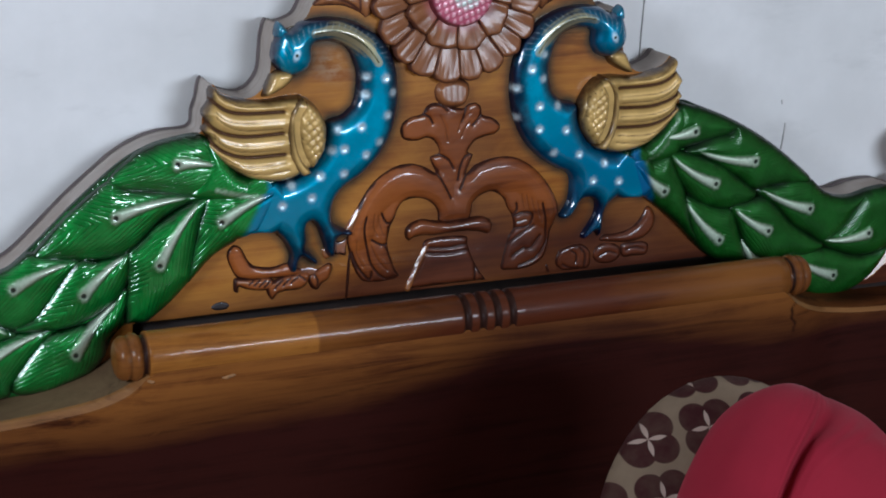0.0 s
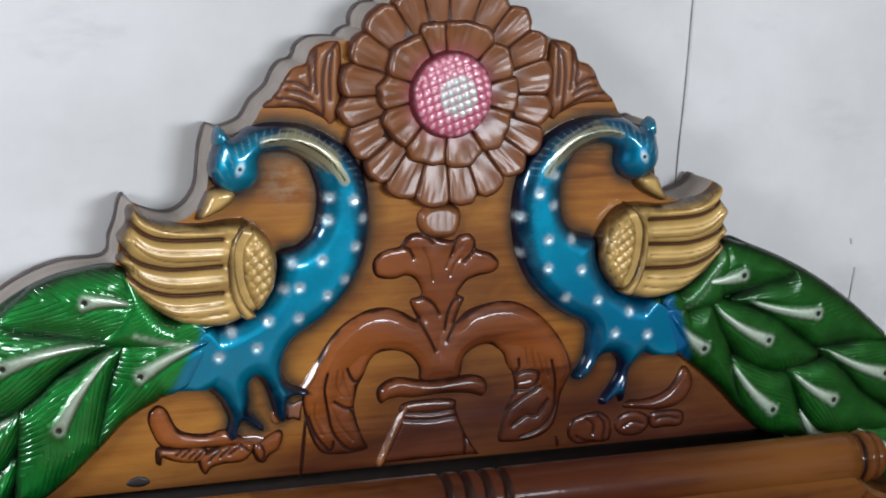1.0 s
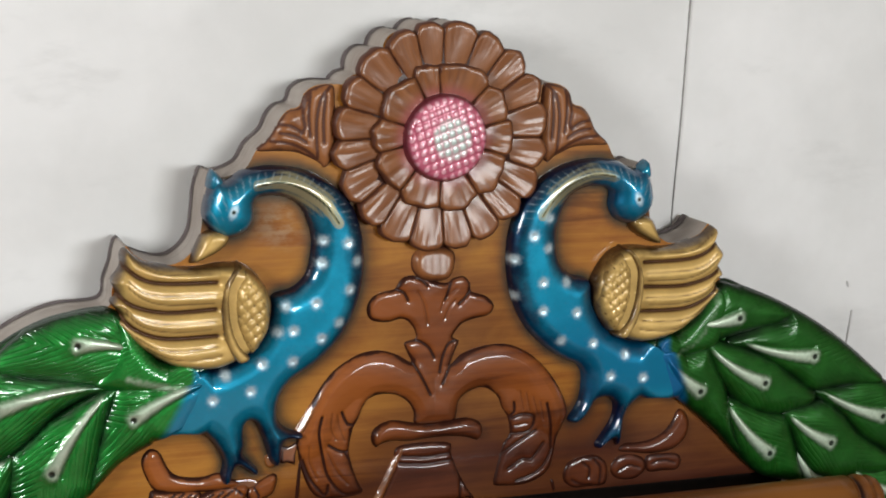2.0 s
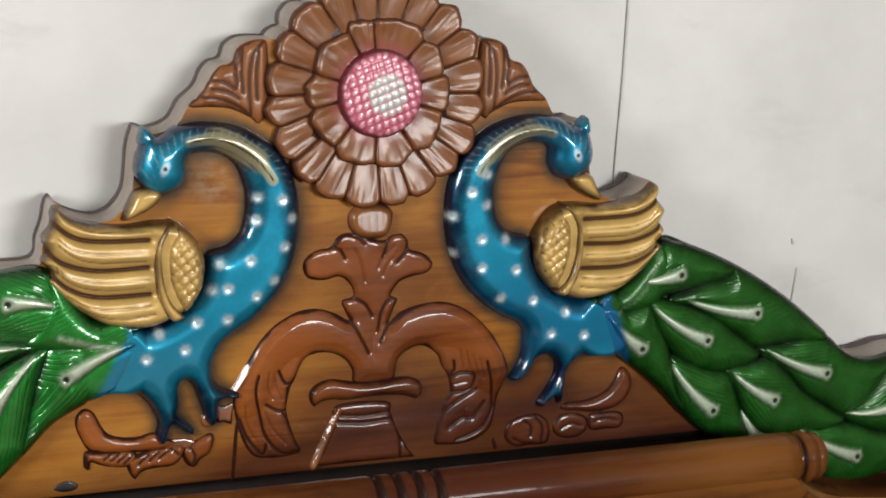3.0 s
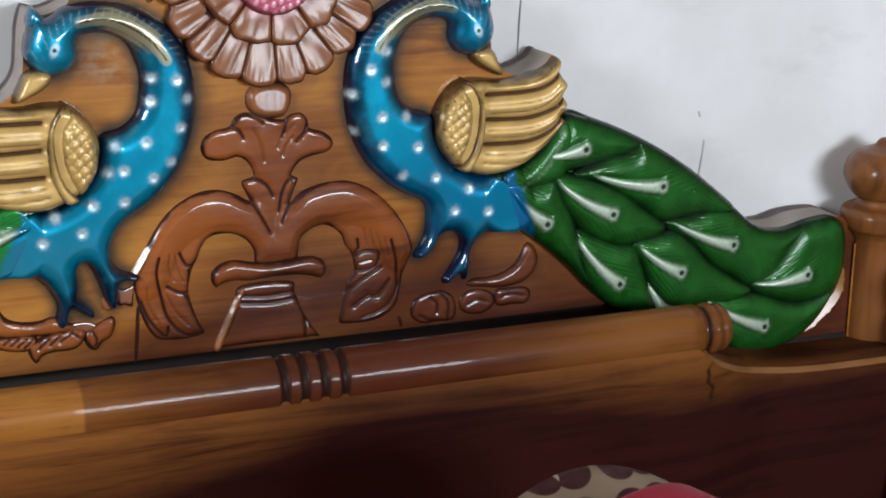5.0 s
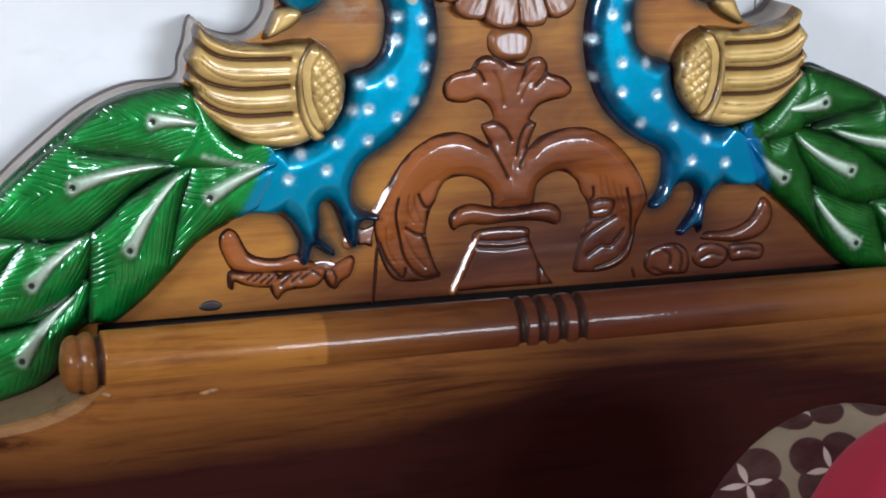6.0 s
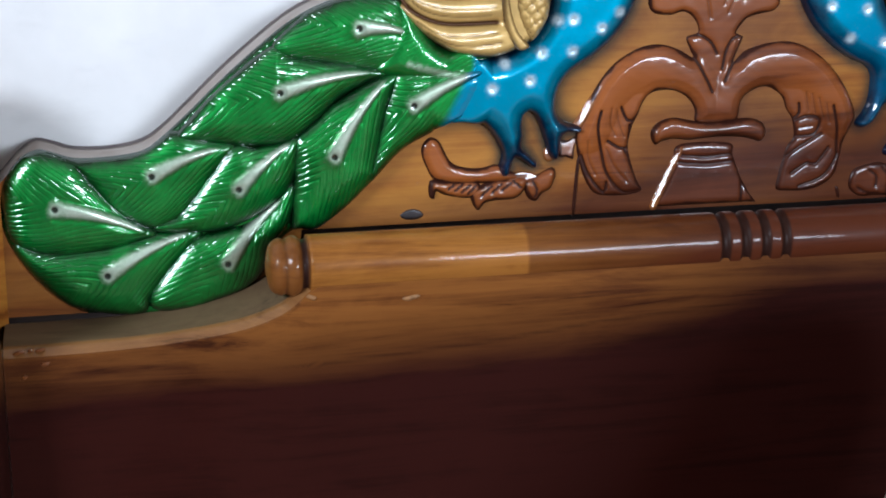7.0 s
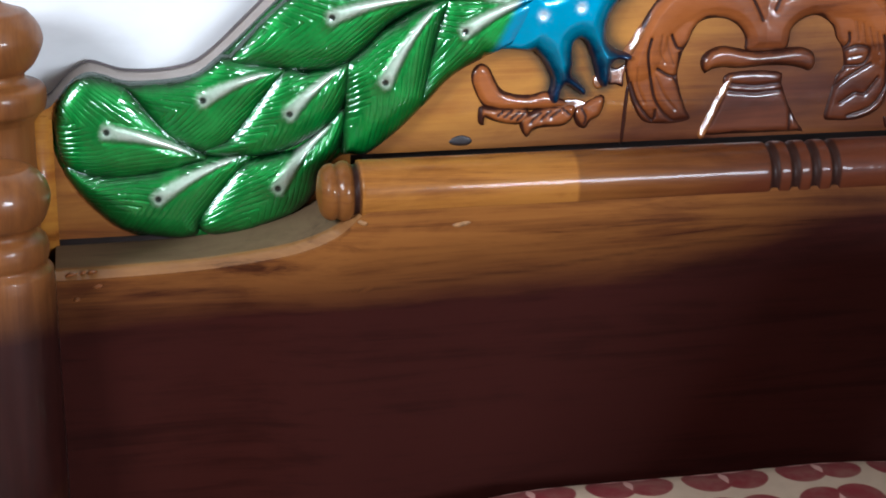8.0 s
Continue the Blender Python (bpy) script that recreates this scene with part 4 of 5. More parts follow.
def peacock(sign, dots):
    f = (lambda p: list(p)) if sign < 0 else mirror
    poly = body_l if sign < 0 else body_r
    spots = np.array(dots) / 1000.0
    eye = np.array((-0.229 if sign < 0 else 0.229, -0.071))
    hack = spline(f(HACKLE), 0.004, False)
    head_c = np.array((sign * 0.228, -0.068))

    def shape(q, d):
        dd = np.min([np.hypot(*(q - s).T) for s in spots], axis=0)
        skull = np.hypot(*(q - head_c).T)
        return -0.0012 * np.exp(-(dd / 0.0022) ** 2) + 0.006 * np.sqrt(np.clip(1 - (skull / 0.03) ** 2, 0, 1))

    def marks(q, d):
        dd = np.min([np.hypot(*(q - s).T) for s in spots], axis=0)
        de = np.hypot(*(q - eye).T)
        white = np.clip(0.98 * np.exp(-(dd / 0.0058) ** 2), 0, 1)
        lid = np.hypot((q[:, 0] - eye[0] + sign * 0.3 * (q[:, 1] - eye[1])) / 0.0052, (q[:, 1] - eye[1]) / 0.0085)
        white = np.maximum(white, np.clip(0.85 - lid ** 2 * 0.6, 0, 1))
        pit = np.exp(-((dd) / 0.0019) ** 2)
        ends = np.clip(np.minimum(np.hypot(*(q - hack[0]).T), np.hypot(*(q - hack[-1]).T)) / 0.03, 0.45, 1)
        brush = 0.78 + 0.22 * np.cos(dist_to(q, hack) / 0.0052 * 2 * np.pi)
        g = (0.95 if sign < 0 else 0.80) * np.exp(-(dist_to(q, hack) / (0.0155 * ends)) ** 2) * brush
        line = dist_to(q, hack)
        # pale strokes of the nape, combed outward from the gold
        out = q - np.array((sign * 0.176, -0.120))
        turn = np.arctan2(out[:, 1], out[:, 0] * -sign)
        far = np.hypot(*out.T)
        nape = np.clip(np.sin(turn * 62 + far * 420), 0, 1) ** 2 * np.exp(-((far - 0.086) / 0.010) ** 2) * np.clip((out[:, 1] - 0.010) / 0.03, 0, 1) * np.clip((d - 0.003) / 0.005, 0, 1)
        white = np.maximum(white, 0.45 * nape)
        wing_gap = np.hypot(q[:, 0] - sign * 0.262, q[:, 1] + 0.18)
        # rim colour thinned by the wing, in place of the light falling there
        near_wing = np.clip((0.165 - wing_gap) / 0.05, 0, 1) * (1.8 if sign < 0 else 0.5)
        on_head = 0.6 * np.clip((0.060 - np.hypot(*(q - head_c).T)) / 0.02, 0, 1)
        royal = np.clip((q[:, 1] + 0.315) / 0.03, 0, 1) * (0.55 if sign > 0 else 0.22) * np.clip((-0.13 - q[:, 1] + 0.5 * (q[:, 0] * sign - 0.12)) / 0.13, 0, 1)
        if sign > 0:
            royal = np.maximum(royal, 0.45 * np.clip((0.075 - np.hypot(*(q - head_c).T)) / 0.03, 0, 1))
        return {"edge": d * (1 + near_wing + on_head), "white": white, "pit": pit, "royal": royal, "gold": g, "groove": np.maximum(0.9 * g * np.exp(-(line / 0.0014) ** 2), np.exp(-(de / 0.0025) ** 2))}

    body = relief("peacock_body", poly, 0.020, 0.023, M_BLUE, head, 0.0022, shape=shape, marks=marks, opened=[(sign * 276, -262, 30, 62)], label="glossy blue enamelled carved peacock with white dots")
    none = lambda q, d: {"edge": d * 2 + 0.014, "white": np.zeros(len(q)), "pit": np.zeros(len(q)), "royal": np.zeros(len(q)), "gold": np.zeros(len(q))}
    relief("crest", spline(f(CREST), 0.003), 0.015, 0.006, M_BLUE, body, 0.0025, marks=none)
    carve("beak", f(BEAK), 0.017, 0.009, power=0.5, lip=0.0, material=M_GOLD, parent=body, label="gold painted beak")
    # gilt wing: plumes, band and scaled shoulder
    lines, fine = [f(p) for p in WING_LINES], [f(p) for p in FINE_LINES]
    s1, m1 = grooves(lines, 0.0026, 0.0050)
    s2, m2 = grooves(fine, 0.0012, 0.0012)
    s3 = grooves(lines, 0.0080, 0.0045)[0]
    wing = relief("wing", spline(f(WING), 0.0035), 0.024, 0.011, M_GOLD, body, 0.0022, shape=lambda q, d: s1(q, d) + s2(q, d) + s3(q, d),
                  marks=lambda q, d: {"groove": np.maximum(m1(q, d)["groove"], 0.60 * m2(q, d)["groove"])}, label="gilded fluted wing")
    carve("wing_band", f(BAND), 0.030, 0.005, material=M_GOLD, parent=wing, step=0.0022, power=0.5, lip=0.0)

    def scale_cells(q):
        u, w = q[:, 0] * 0.8 + q[:, 1] * 0.6, -q[:, 0] * 0.6 + q[:, 1] * 0.8
        return np.abs(np.sin(u * math.pi / 0.0092)) ** 0.45 * np.abs(np.sin(w * math.pi / 0.0092)) ** 0.45
    relief("wing_shoulder", spline(f(DOME), 0.0035), 0.030, 0.014, M_GOLD, wing, 0.0016, shape=lambda q, d: 0.002 * scale_cells(q) * np.clip(d / 0.006, 0, 1),
           marks=lambda q, d: {"groove": 0.75 * (1 - np.clip(scale_cells(q) * 2.2, 0, 1))}, label="gilded scaled shoulder")


peacock(-1, DOTS_L)
peacock(1, DOTS_R)


# ---- tails
def tail_mid(p, tail):
    """A point well inside the tail, straight across from p."""
    d = np.abs(tail[:, 0] - p[0])
    near = tail[np.argsort(d)[:14]]
    return near.mean(0)


def feather(pts, root, eye, parent, tail, lift, material, cut=1.0, opened=()):
    """A carved plume inside a tail: rounded shoulders, combed barbs, a raised pale quill that swells to a dark eye."""
    r, e = np.array(root) / 1000.0, np.array(eye) / 1000.0
    poly = grow(spline(pts, 0.004), 0.0034)
    out = ~inside(poly, tail) | (dist_to(poly, tail, True) < 0.0015)
    for i in np.where(out)[0]:
        near = tail[np.argmin(np.hypot(*(tail - poly[i]).T))]
        poly[i] = near + (tail_mid(near, tail) - near) * 0.004
    keep = [0]
    for i in range(1, len(poly)):
        if np.hypot(*(poly[i] - poly[keep[-1]])) > 0.0012 and np.hypot(*(poly[i] - poly[0])) > 0.0012:
            keep.append(i)
    poly = poly[keep]
    ux = (e - r) / np.hypot(*(e - r))
    uy = np.array((-ux[1], ux[0]))
    L = np.hypot(*(e - r))

    def local(q):
        s, v = (q - r) @ ux, (q - r) @ uy
        return s / L, v + 0.05 * L * np.sin(np.pi * np.clip(s / L, 0, 1))

    def tear(q):
        s, v = local(q)
        hw = 0.0016 + 0.0078 * np.clip(s, 0, 1) ** 1.25
        over = np.clip(s - 1.0, 0, 9) * L
        return np.exp(-(np.abs(v) / hw) ** 3) * np.exp(-(over / 0.0075) ** 2) * np.clip((s - 0.02) / 0.2, 0, 1)

    def shape(q, d):
        de = np.hypot(*(q - e).T)
        s, v = local(q)
        ring = np.exp(-((np.abs(v) - 0.0022 - 0.0088 * np.clip(s, 0, 1) ** 1.25) / 0.0022) ** 2) * np.clip(s / 0.3, 0, 1) * (s < 1)
        return 0.0026 * tear(q) - 0.0022 * np.exp(-(de / 0.0040) ** 2) - 0.0012 * ring * np.clip(d / 0.008, 0, 1) - 0.10 * np.clip(-past_joint(q), 0, 0.06)

    def marks(q, d):
        s, v = local(q)
        de = np.hypot(*(q - e).T)
        tr = tear(q)
        sweep = np.abs(v) * 0.72 + 0.9 * v * v / L - s * L * 0.50
        dye = np.clip(1.15 - past_joint(q) / 0.016, 0, 1)
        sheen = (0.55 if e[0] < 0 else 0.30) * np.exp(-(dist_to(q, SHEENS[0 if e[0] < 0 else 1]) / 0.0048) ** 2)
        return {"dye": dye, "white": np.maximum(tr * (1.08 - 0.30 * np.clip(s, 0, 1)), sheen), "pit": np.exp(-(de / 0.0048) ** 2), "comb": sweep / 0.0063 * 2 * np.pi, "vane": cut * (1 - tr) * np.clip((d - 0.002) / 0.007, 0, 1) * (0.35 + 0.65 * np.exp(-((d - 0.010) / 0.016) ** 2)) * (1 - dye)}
    return relief("tail_feather", poly, 0.0135, 0.026, material, parent, 0.0022, base=lift, shape=shape, marks=marks, skirt=lift + 0.002, power=0.72, opened=opened)


TAIL_L = [(-240, -240), (-234, -262), (-246, -284), (-268, -294), (-287, -301), (-306, -310), (-341, -329), (-370, -358), (-399, -386), (-430, -408), (-449, -407), (-470, -421), (-486, -450), (-506, -473), (-554, -486), (-595, -493), (-635, -491), (-675, -481), (-707, -454), (-733, -417),
          (-743, -384), (-738, -349), (-723, -327), (-707, -318), (-692, -321), (-670, -328), (-634, -328), (-602, -323), (-580, -308), (-554, -285), (-519, -252), (-480, -219), (-451, -197), (-422, -182), (-394, -174), (-351, -170), (-330, -191), (-300, -226)]
TAIL_R = [(252, -246), (277, -240), (308, -225), (338, -192), (356, -175), (383, -184), (428, -202), (475, -226), (523, -257), (573, -296), (616, -332), (658, -342), (700, -334), (734, -333), (751, -353), (751, -402), (727, -452), (687, -485), (621, -500), (588, -481), (569, -447),
          (528, -433), (465, -421), (426, -411), (394, -387), (356, -349), (312, -313), (290, -298), (272, -290), (254, -272)]
# sheen along the tail ridges, laid on as pale streaks of colour
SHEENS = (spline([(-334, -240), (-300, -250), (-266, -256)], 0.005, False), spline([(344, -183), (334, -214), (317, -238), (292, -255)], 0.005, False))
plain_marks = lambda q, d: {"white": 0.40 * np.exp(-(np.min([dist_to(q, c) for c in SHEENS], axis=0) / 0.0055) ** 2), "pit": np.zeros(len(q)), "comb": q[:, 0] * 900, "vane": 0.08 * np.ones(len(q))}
OUT_L, OUT_R = grow(spline(TAIL_L, 0.004), 0.0022), grow(spline(TAIL_R, 0.004), 0.0035)
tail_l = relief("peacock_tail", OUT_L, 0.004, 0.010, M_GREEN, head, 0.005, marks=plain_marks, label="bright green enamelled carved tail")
tail_r = relief("peacock_tail", OUT_R, 0.004, 0.010, M_GREEN_DIM, head, 0.005, marks=plain_marks, label="green enamelled carved tail with its dimmer light put into the colour")
def tail_root(pts, parent, material, side):
    """The smooth swell where a tail springs from under the wing."""
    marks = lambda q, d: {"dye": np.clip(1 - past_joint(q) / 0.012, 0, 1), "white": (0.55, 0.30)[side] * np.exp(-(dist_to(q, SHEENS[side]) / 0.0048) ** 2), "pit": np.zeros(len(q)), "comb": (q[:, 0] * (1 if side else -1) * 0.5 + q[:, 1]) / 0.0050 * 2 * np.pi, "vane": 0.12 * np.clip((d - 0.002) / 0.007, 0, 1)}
    relief("tail_root", spline(pts, 0.004), 0.0157, 0.020, material, parent, 0.0022, base=0.004, shape=lambda q, d: -0.10 * np.clip(-past_joint(q), 0, 0.06), marks=marks, skirt=0.006, power=0.72, opened=[((-1, 1)[side] * 270, -250, 26, 30)])


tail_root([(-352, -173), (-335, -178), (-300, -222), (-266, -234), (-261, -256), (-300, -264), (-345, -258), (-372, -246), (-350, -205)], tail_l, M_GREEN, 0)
tail_root([(342, -178), (300, -222), (275, -238), (277, -258), (320, -260), (348, -250), (360, -226), (366, -196)], tail_r, M_GREEN_DIM, 1)
feather([(-593, -407), (-604, -397), (-620, -388), (-635, -375), (-647, -361), (-659, -345), (-670, -331), (-681, -323), (-694, -318), (-708, -317), (-727, -324), (-735, -341), (-739, -367), (-737, -390), (-730, -409), (-708, -419), (-675, -422), (-641, -418), (-613, -412)], (-599, -405), (-692, -373), tail_l, OUT_L, 0.003, M_GREEN)
feather([(-694, -317), (-675, -324), (-642, -325), (-614, -321), (-592, -315), (-566, -304), (-541, -312), (-511, -318), (-536, -347), (-553, -370), (-571, -390), (-594, -399), (-612, -393), (-631, -380), (-645, -363), (-658, -346), (-669, -333), (-682, -323)], (-521, -318), (-596, -344), tail_l, OUT_L, 0.0035, M_GREEN)
feather([(-566, -308), (-557, -296), (-536, -274), (-508, -249), (-485, -231), (-467, -221), (-455, -230), (-424, -236), (-390, -241), (-347, -249), (-379, -257), (-408, -273), (-428, -292), (-446, -308), (-460, -315), (-483, -317), (-510, -316), (-538, -311)], (-366, -247), (-466, -264), tail_l, OUT_L, 0.006, M_GREEN)
feather([(-469, -221), (-451, -203), (-428, -186), (-400, -174), (-366, -166), (-341, -169), (-335, -191), (-324, -215), (-314, -232), (-333, -244), (-356, -249), (-390, -242), (-424, -236), (-455, -230)], (-331, -209), (-385, -202), tail_l, OUT_L, 0.0045, M_GREEN)
feather([(-594, -400), (-572, -390), (-554, -371), (-537, -348), (-512, -319), (-490, -323), (-467, -319), (-449, -313), (-449, -331), (-455, -355), (-468, -372), (-492, -389), (-521, -401), (-556, -404)], (-451, -314), (-510, -361), tail_l, OUT_L, 0.006, M_GREEN)
feather([(-449, -315), (-451, -337), (-451, -367), (-452, -408), (-431, -410), (-409, -406), (-389, -383), (-371, -359), (-365, -324), (-359, -295), (-351, -269), (-343, -249), (-362, -254), (-385, -267), (-408, -281), (-428, -298)], (-352, -250), (-412, -332), tail_l, OUT_L, 0.006, M_GREEN)
feather([(-343, -249), (-351, -269), (-359, -295), (-365, -324), (-374, -361), (-356, -348), (-333, -325), (-308, -308), (-283, -293), (-256, -285), (-223, -280), (-214, -263), (-224, -246), (-250, -245), (-280, -249), (-315, -245)], (-241, -245), (-330, -282), tail_l, OUT_L, 0.007, M_GREEN, opened=[(-281, -276, 34, 46)])
feather([(-602, -473), (-574, -435), (-553, -415), (-527, -409), (-498, -403), (-477, -386), (-455, -362), (-455, -381), (-462, -404), (-480, -425), (-484, -441), (-492, -456), (-511, -470), (-552, -483), (-587, -487)], (-461, -372), (-523, -439), tail_l, OUT_L, 0.0045, M_GREEN)
feather([(-731, -409), (-709, -420), (-675, -423), (-641, -419), (-613, -413), (-593, -407), (-549, -406), (-574, -435), (-602, -473), (-610, -488), (-645, -486), (-684, -474), (-710, -452), (-726, -431)], (-554, -404), (-644, -445), tail_l, OUT_L, 0.002, M_GREEN)
feather([(340, -179), (375, -183), (412, -193), (449, -210), (437, -224), (407, -229), (371, -236), (334, -243), (284, -255), (312, -228)], (306, -218), (371, -215), tail_r, OUT_R, 0.006, M_GREEN_DIM, cut=0.22)
feather([(447, -209), (483, -228), (516, -251), (549, -278), (582, -307), (544, -308), (512, -308), (483, -311), (457, -293), (425, -272), (394, -256), (364, -246), (407, -229), (437, -224)], (377, -244), (476, -267), tail_r, OUT_R, 0.006, M_GREEN_DIM, cut=0.22)
feather([(333, -245), (368, -249), (394, -258), (429, -275), (457, -295), (486, -316), (479, -328), (445, -335), (414, -332), (383, -317), (359, -294), (345, -269)], (334, -248), (410, -295), tail_r, OUT_R, 0.007, M_GREEN_DIM, cut=0.22)
feather([(256, -258), (277, -253), (313, -254), (335, -249), (347, -272), (361, -297), (368, -321), (376, -351), (388, -380), (367, -364), (339, -338), (309, -314), (292, -299), (274, -290), (260, -276)], (278, -255), (324, -299), tail_r, OUT_R, 0.0072, M_GREEN_DIM, cut=0.22, opened=[(281, -276, 26, 46)])
feather([(365, -314), (391, -322), (418, -334), (447, -342), (459, -366), (469, -392), (477, -421), (443, -419), (411, -415), (391, -387), (374, -352)], (364, -317), (424, -382), tail_r, OUT_R, 0.005, M_GREEN_DIM, cut=0.22)
feather([(447, -336), (479, -329), (502, -328), (527, -344), (553, -371), (585, -392), (616, -412), (586, -424), (553, -421), (521, -422), (491, -414), (473, -391), (460, -364)], (447, -336), (508, -376), tail_r, OUT_R, 0.006, M_GREEN_DIM, cut=0.22)
feather([(486, -314), (520, -310), (551, -304), (584, -308), (611, -323), (643, -332), (693, -334), (672, -363), (650, -391), (619, -407), (589, -391), (555, -370), (526, -342)], (492, -311), (581, -349), tail_r, OUT_R, 0.004, M_GREEN_DIM, cut=0.22)
feather([(614, -404), (641, -390), (660, -367), (679, -343), (692, -332), (715, -330), (739, -335), (755, -354), (761, -377), (759, -400), (746, -420), (732, -428), (699, -434), (673, -432), (639, -420)], (613, -403), (693, -398), tail_r, OUT_R, 0.005, M_GREEN_DIM, cut=0.22)
feather([(542, -415), (573, -416), (605, -416), (639, -423), (673, -434), (703, -436), (737, -428), (749, -420), (741, -444), (720, -465), (696, -485), (672, -497), (628, -502), (594, -490), (574, -466), (560, -438)], (546, -414), (635, -460), tail_r, OUT_R, 0.003, M_GREEN_DIM, cut=0.22)
feather([(467, -383), (481, -396), (497, -415), (521, -423), (542, -434), (482, -428), (475, -411)], (464, -384), (498, -426), tail_r, OUT_R, 0.003, M_GREEN_DIM, cut=0.22)

# glossy bevel of the ground beside the end of a tail
bm = bmesh.new()
path = spline([(757, -398), (754, -418), (746, -434), (731, -452), (714, -467), (700, -478)], 0.004, False)
prev = None
rnd = random.Random(8)
for i, p in enumerate(path):
    k = math.sin(math.pi * i / (len(path) - 1)) ** 0.5
    w = 0.002 + 0.0075 * k * (0.8 + 0.4 * rnd.random())
    a = [bm.verts.new((p[0] + 0.72 * u, -y, p[1] - 0.69 * u + ZD)) for u, y in ((0.0, 0.0012), (w, 0.0012 + 0.41 * w), (w + 0.0012, 0.0010 + 0.41 * w), (w + 0.002, -0.002))]
    if prev:
        for j in range(3):
            bm.faces.new((prev[j], prev[j + 1], a[j + 1], a[j]))
    prev = a
bmesh.ops.recalc_face_normals(bm, faces=bm.faces)
bevel = part("bevel", bm, M_BEVEL, head, "thickly varnished bevel")
bevel.data.polygons.foreach_set("use_smooth", [False] * len(bevel.data.polygons))

# ---- rail, front panel and posts
RZ, RY = ZD - 0.4225, -0.092


def rail():
    bm = bmesh.new()
    prof = []
    r = 0.0305
    xs = np.concatenate([np.arange(-0.452, -0.030, 0.004), np.arange(-0.030, 0.062, 0.0015), np.arange(0.064, 0.482, 0.02), [0.482]])
    for x in xs:
        cut = sum(math.exp(-((x - c) / 0.0042) ** 4) for c in (-0.025, -0.003, 0.019, 0.041))
        prof.append((float(x), r - 0.0030 * cut))
    lathe(bm, prof, "x", 48)
    ob = part("top_rail", bm, M_RAIL, head, "round varnished teak rail with turned rings")
    ob.location = (0, RY, RZ)
    me = ob.data
    x = np.array([v.co.x for v in me.vertices])
    g = np.max([np.exp(-((x - c) / 0.0058) ** 4) for c in (-0.025, -0.003, 0.019, 0.041)], axis=0)
    tone = np.clip(0.58 * np.clip((x + 0.236) / 0.004, 0, 1) + 0.42 * np.clip((x + 0.2) / 0.2, 0, 1) - 0.45 * np.clip((x - 0.17) / 0.22, 0, 1), 0, 1)
    for key, val in (("groove", 0.80 * g), ("edge", np.ones(len(x))), ("sunburst", tone)):
        at = me.attributes.new(key, "FLOAT", "POINT")
        at.data.foreach_set("value", val.astype(np.float32))
    for sx, x0 in ((-1, -0.452), (1, 0.486)):
        bm = bmesh.new()
        pr = smooth_profile([(0.0, 0.0295), (0.002, 0.0268), (0.005, 0.0258), (0.008, 0.0272), (0.011, 0.0298), (0.016, 0.0304), (0.020, 0.0284), (0.023, 0.0272), (0.027, 0.0284), (0.033, 0.0262), (0.038, 0.020), (0.041, 0.006)], 0.0012)
        lathe(bm, [(p * sx, q) for p, q in pr], "x", 48)
        k = part("rail_knob", bm, M_RAIL, ob)
        k.location = (x0, 0, 0)
        px = np.abs(np.array([v.co.x for v in k.data.vertices]))
        ring = np.maximum(0.75 * np.exp(-((px - 0.0045) / 0.0040) ** 2), 0.34 * np.exp(-((px - 0.0225) / 0.0030) ** 2))
        for key, val in (("groove", ring), ("edge", 1.0 + 0 * px), ("sunburst", 0 * px + (0.55 if sx < 0 else 0.7))):
            at = k.data.attributes.new(key, "FLOAT", "POINT")
            at.data.foreach_set("value", val.astype(np.float32))


rail()


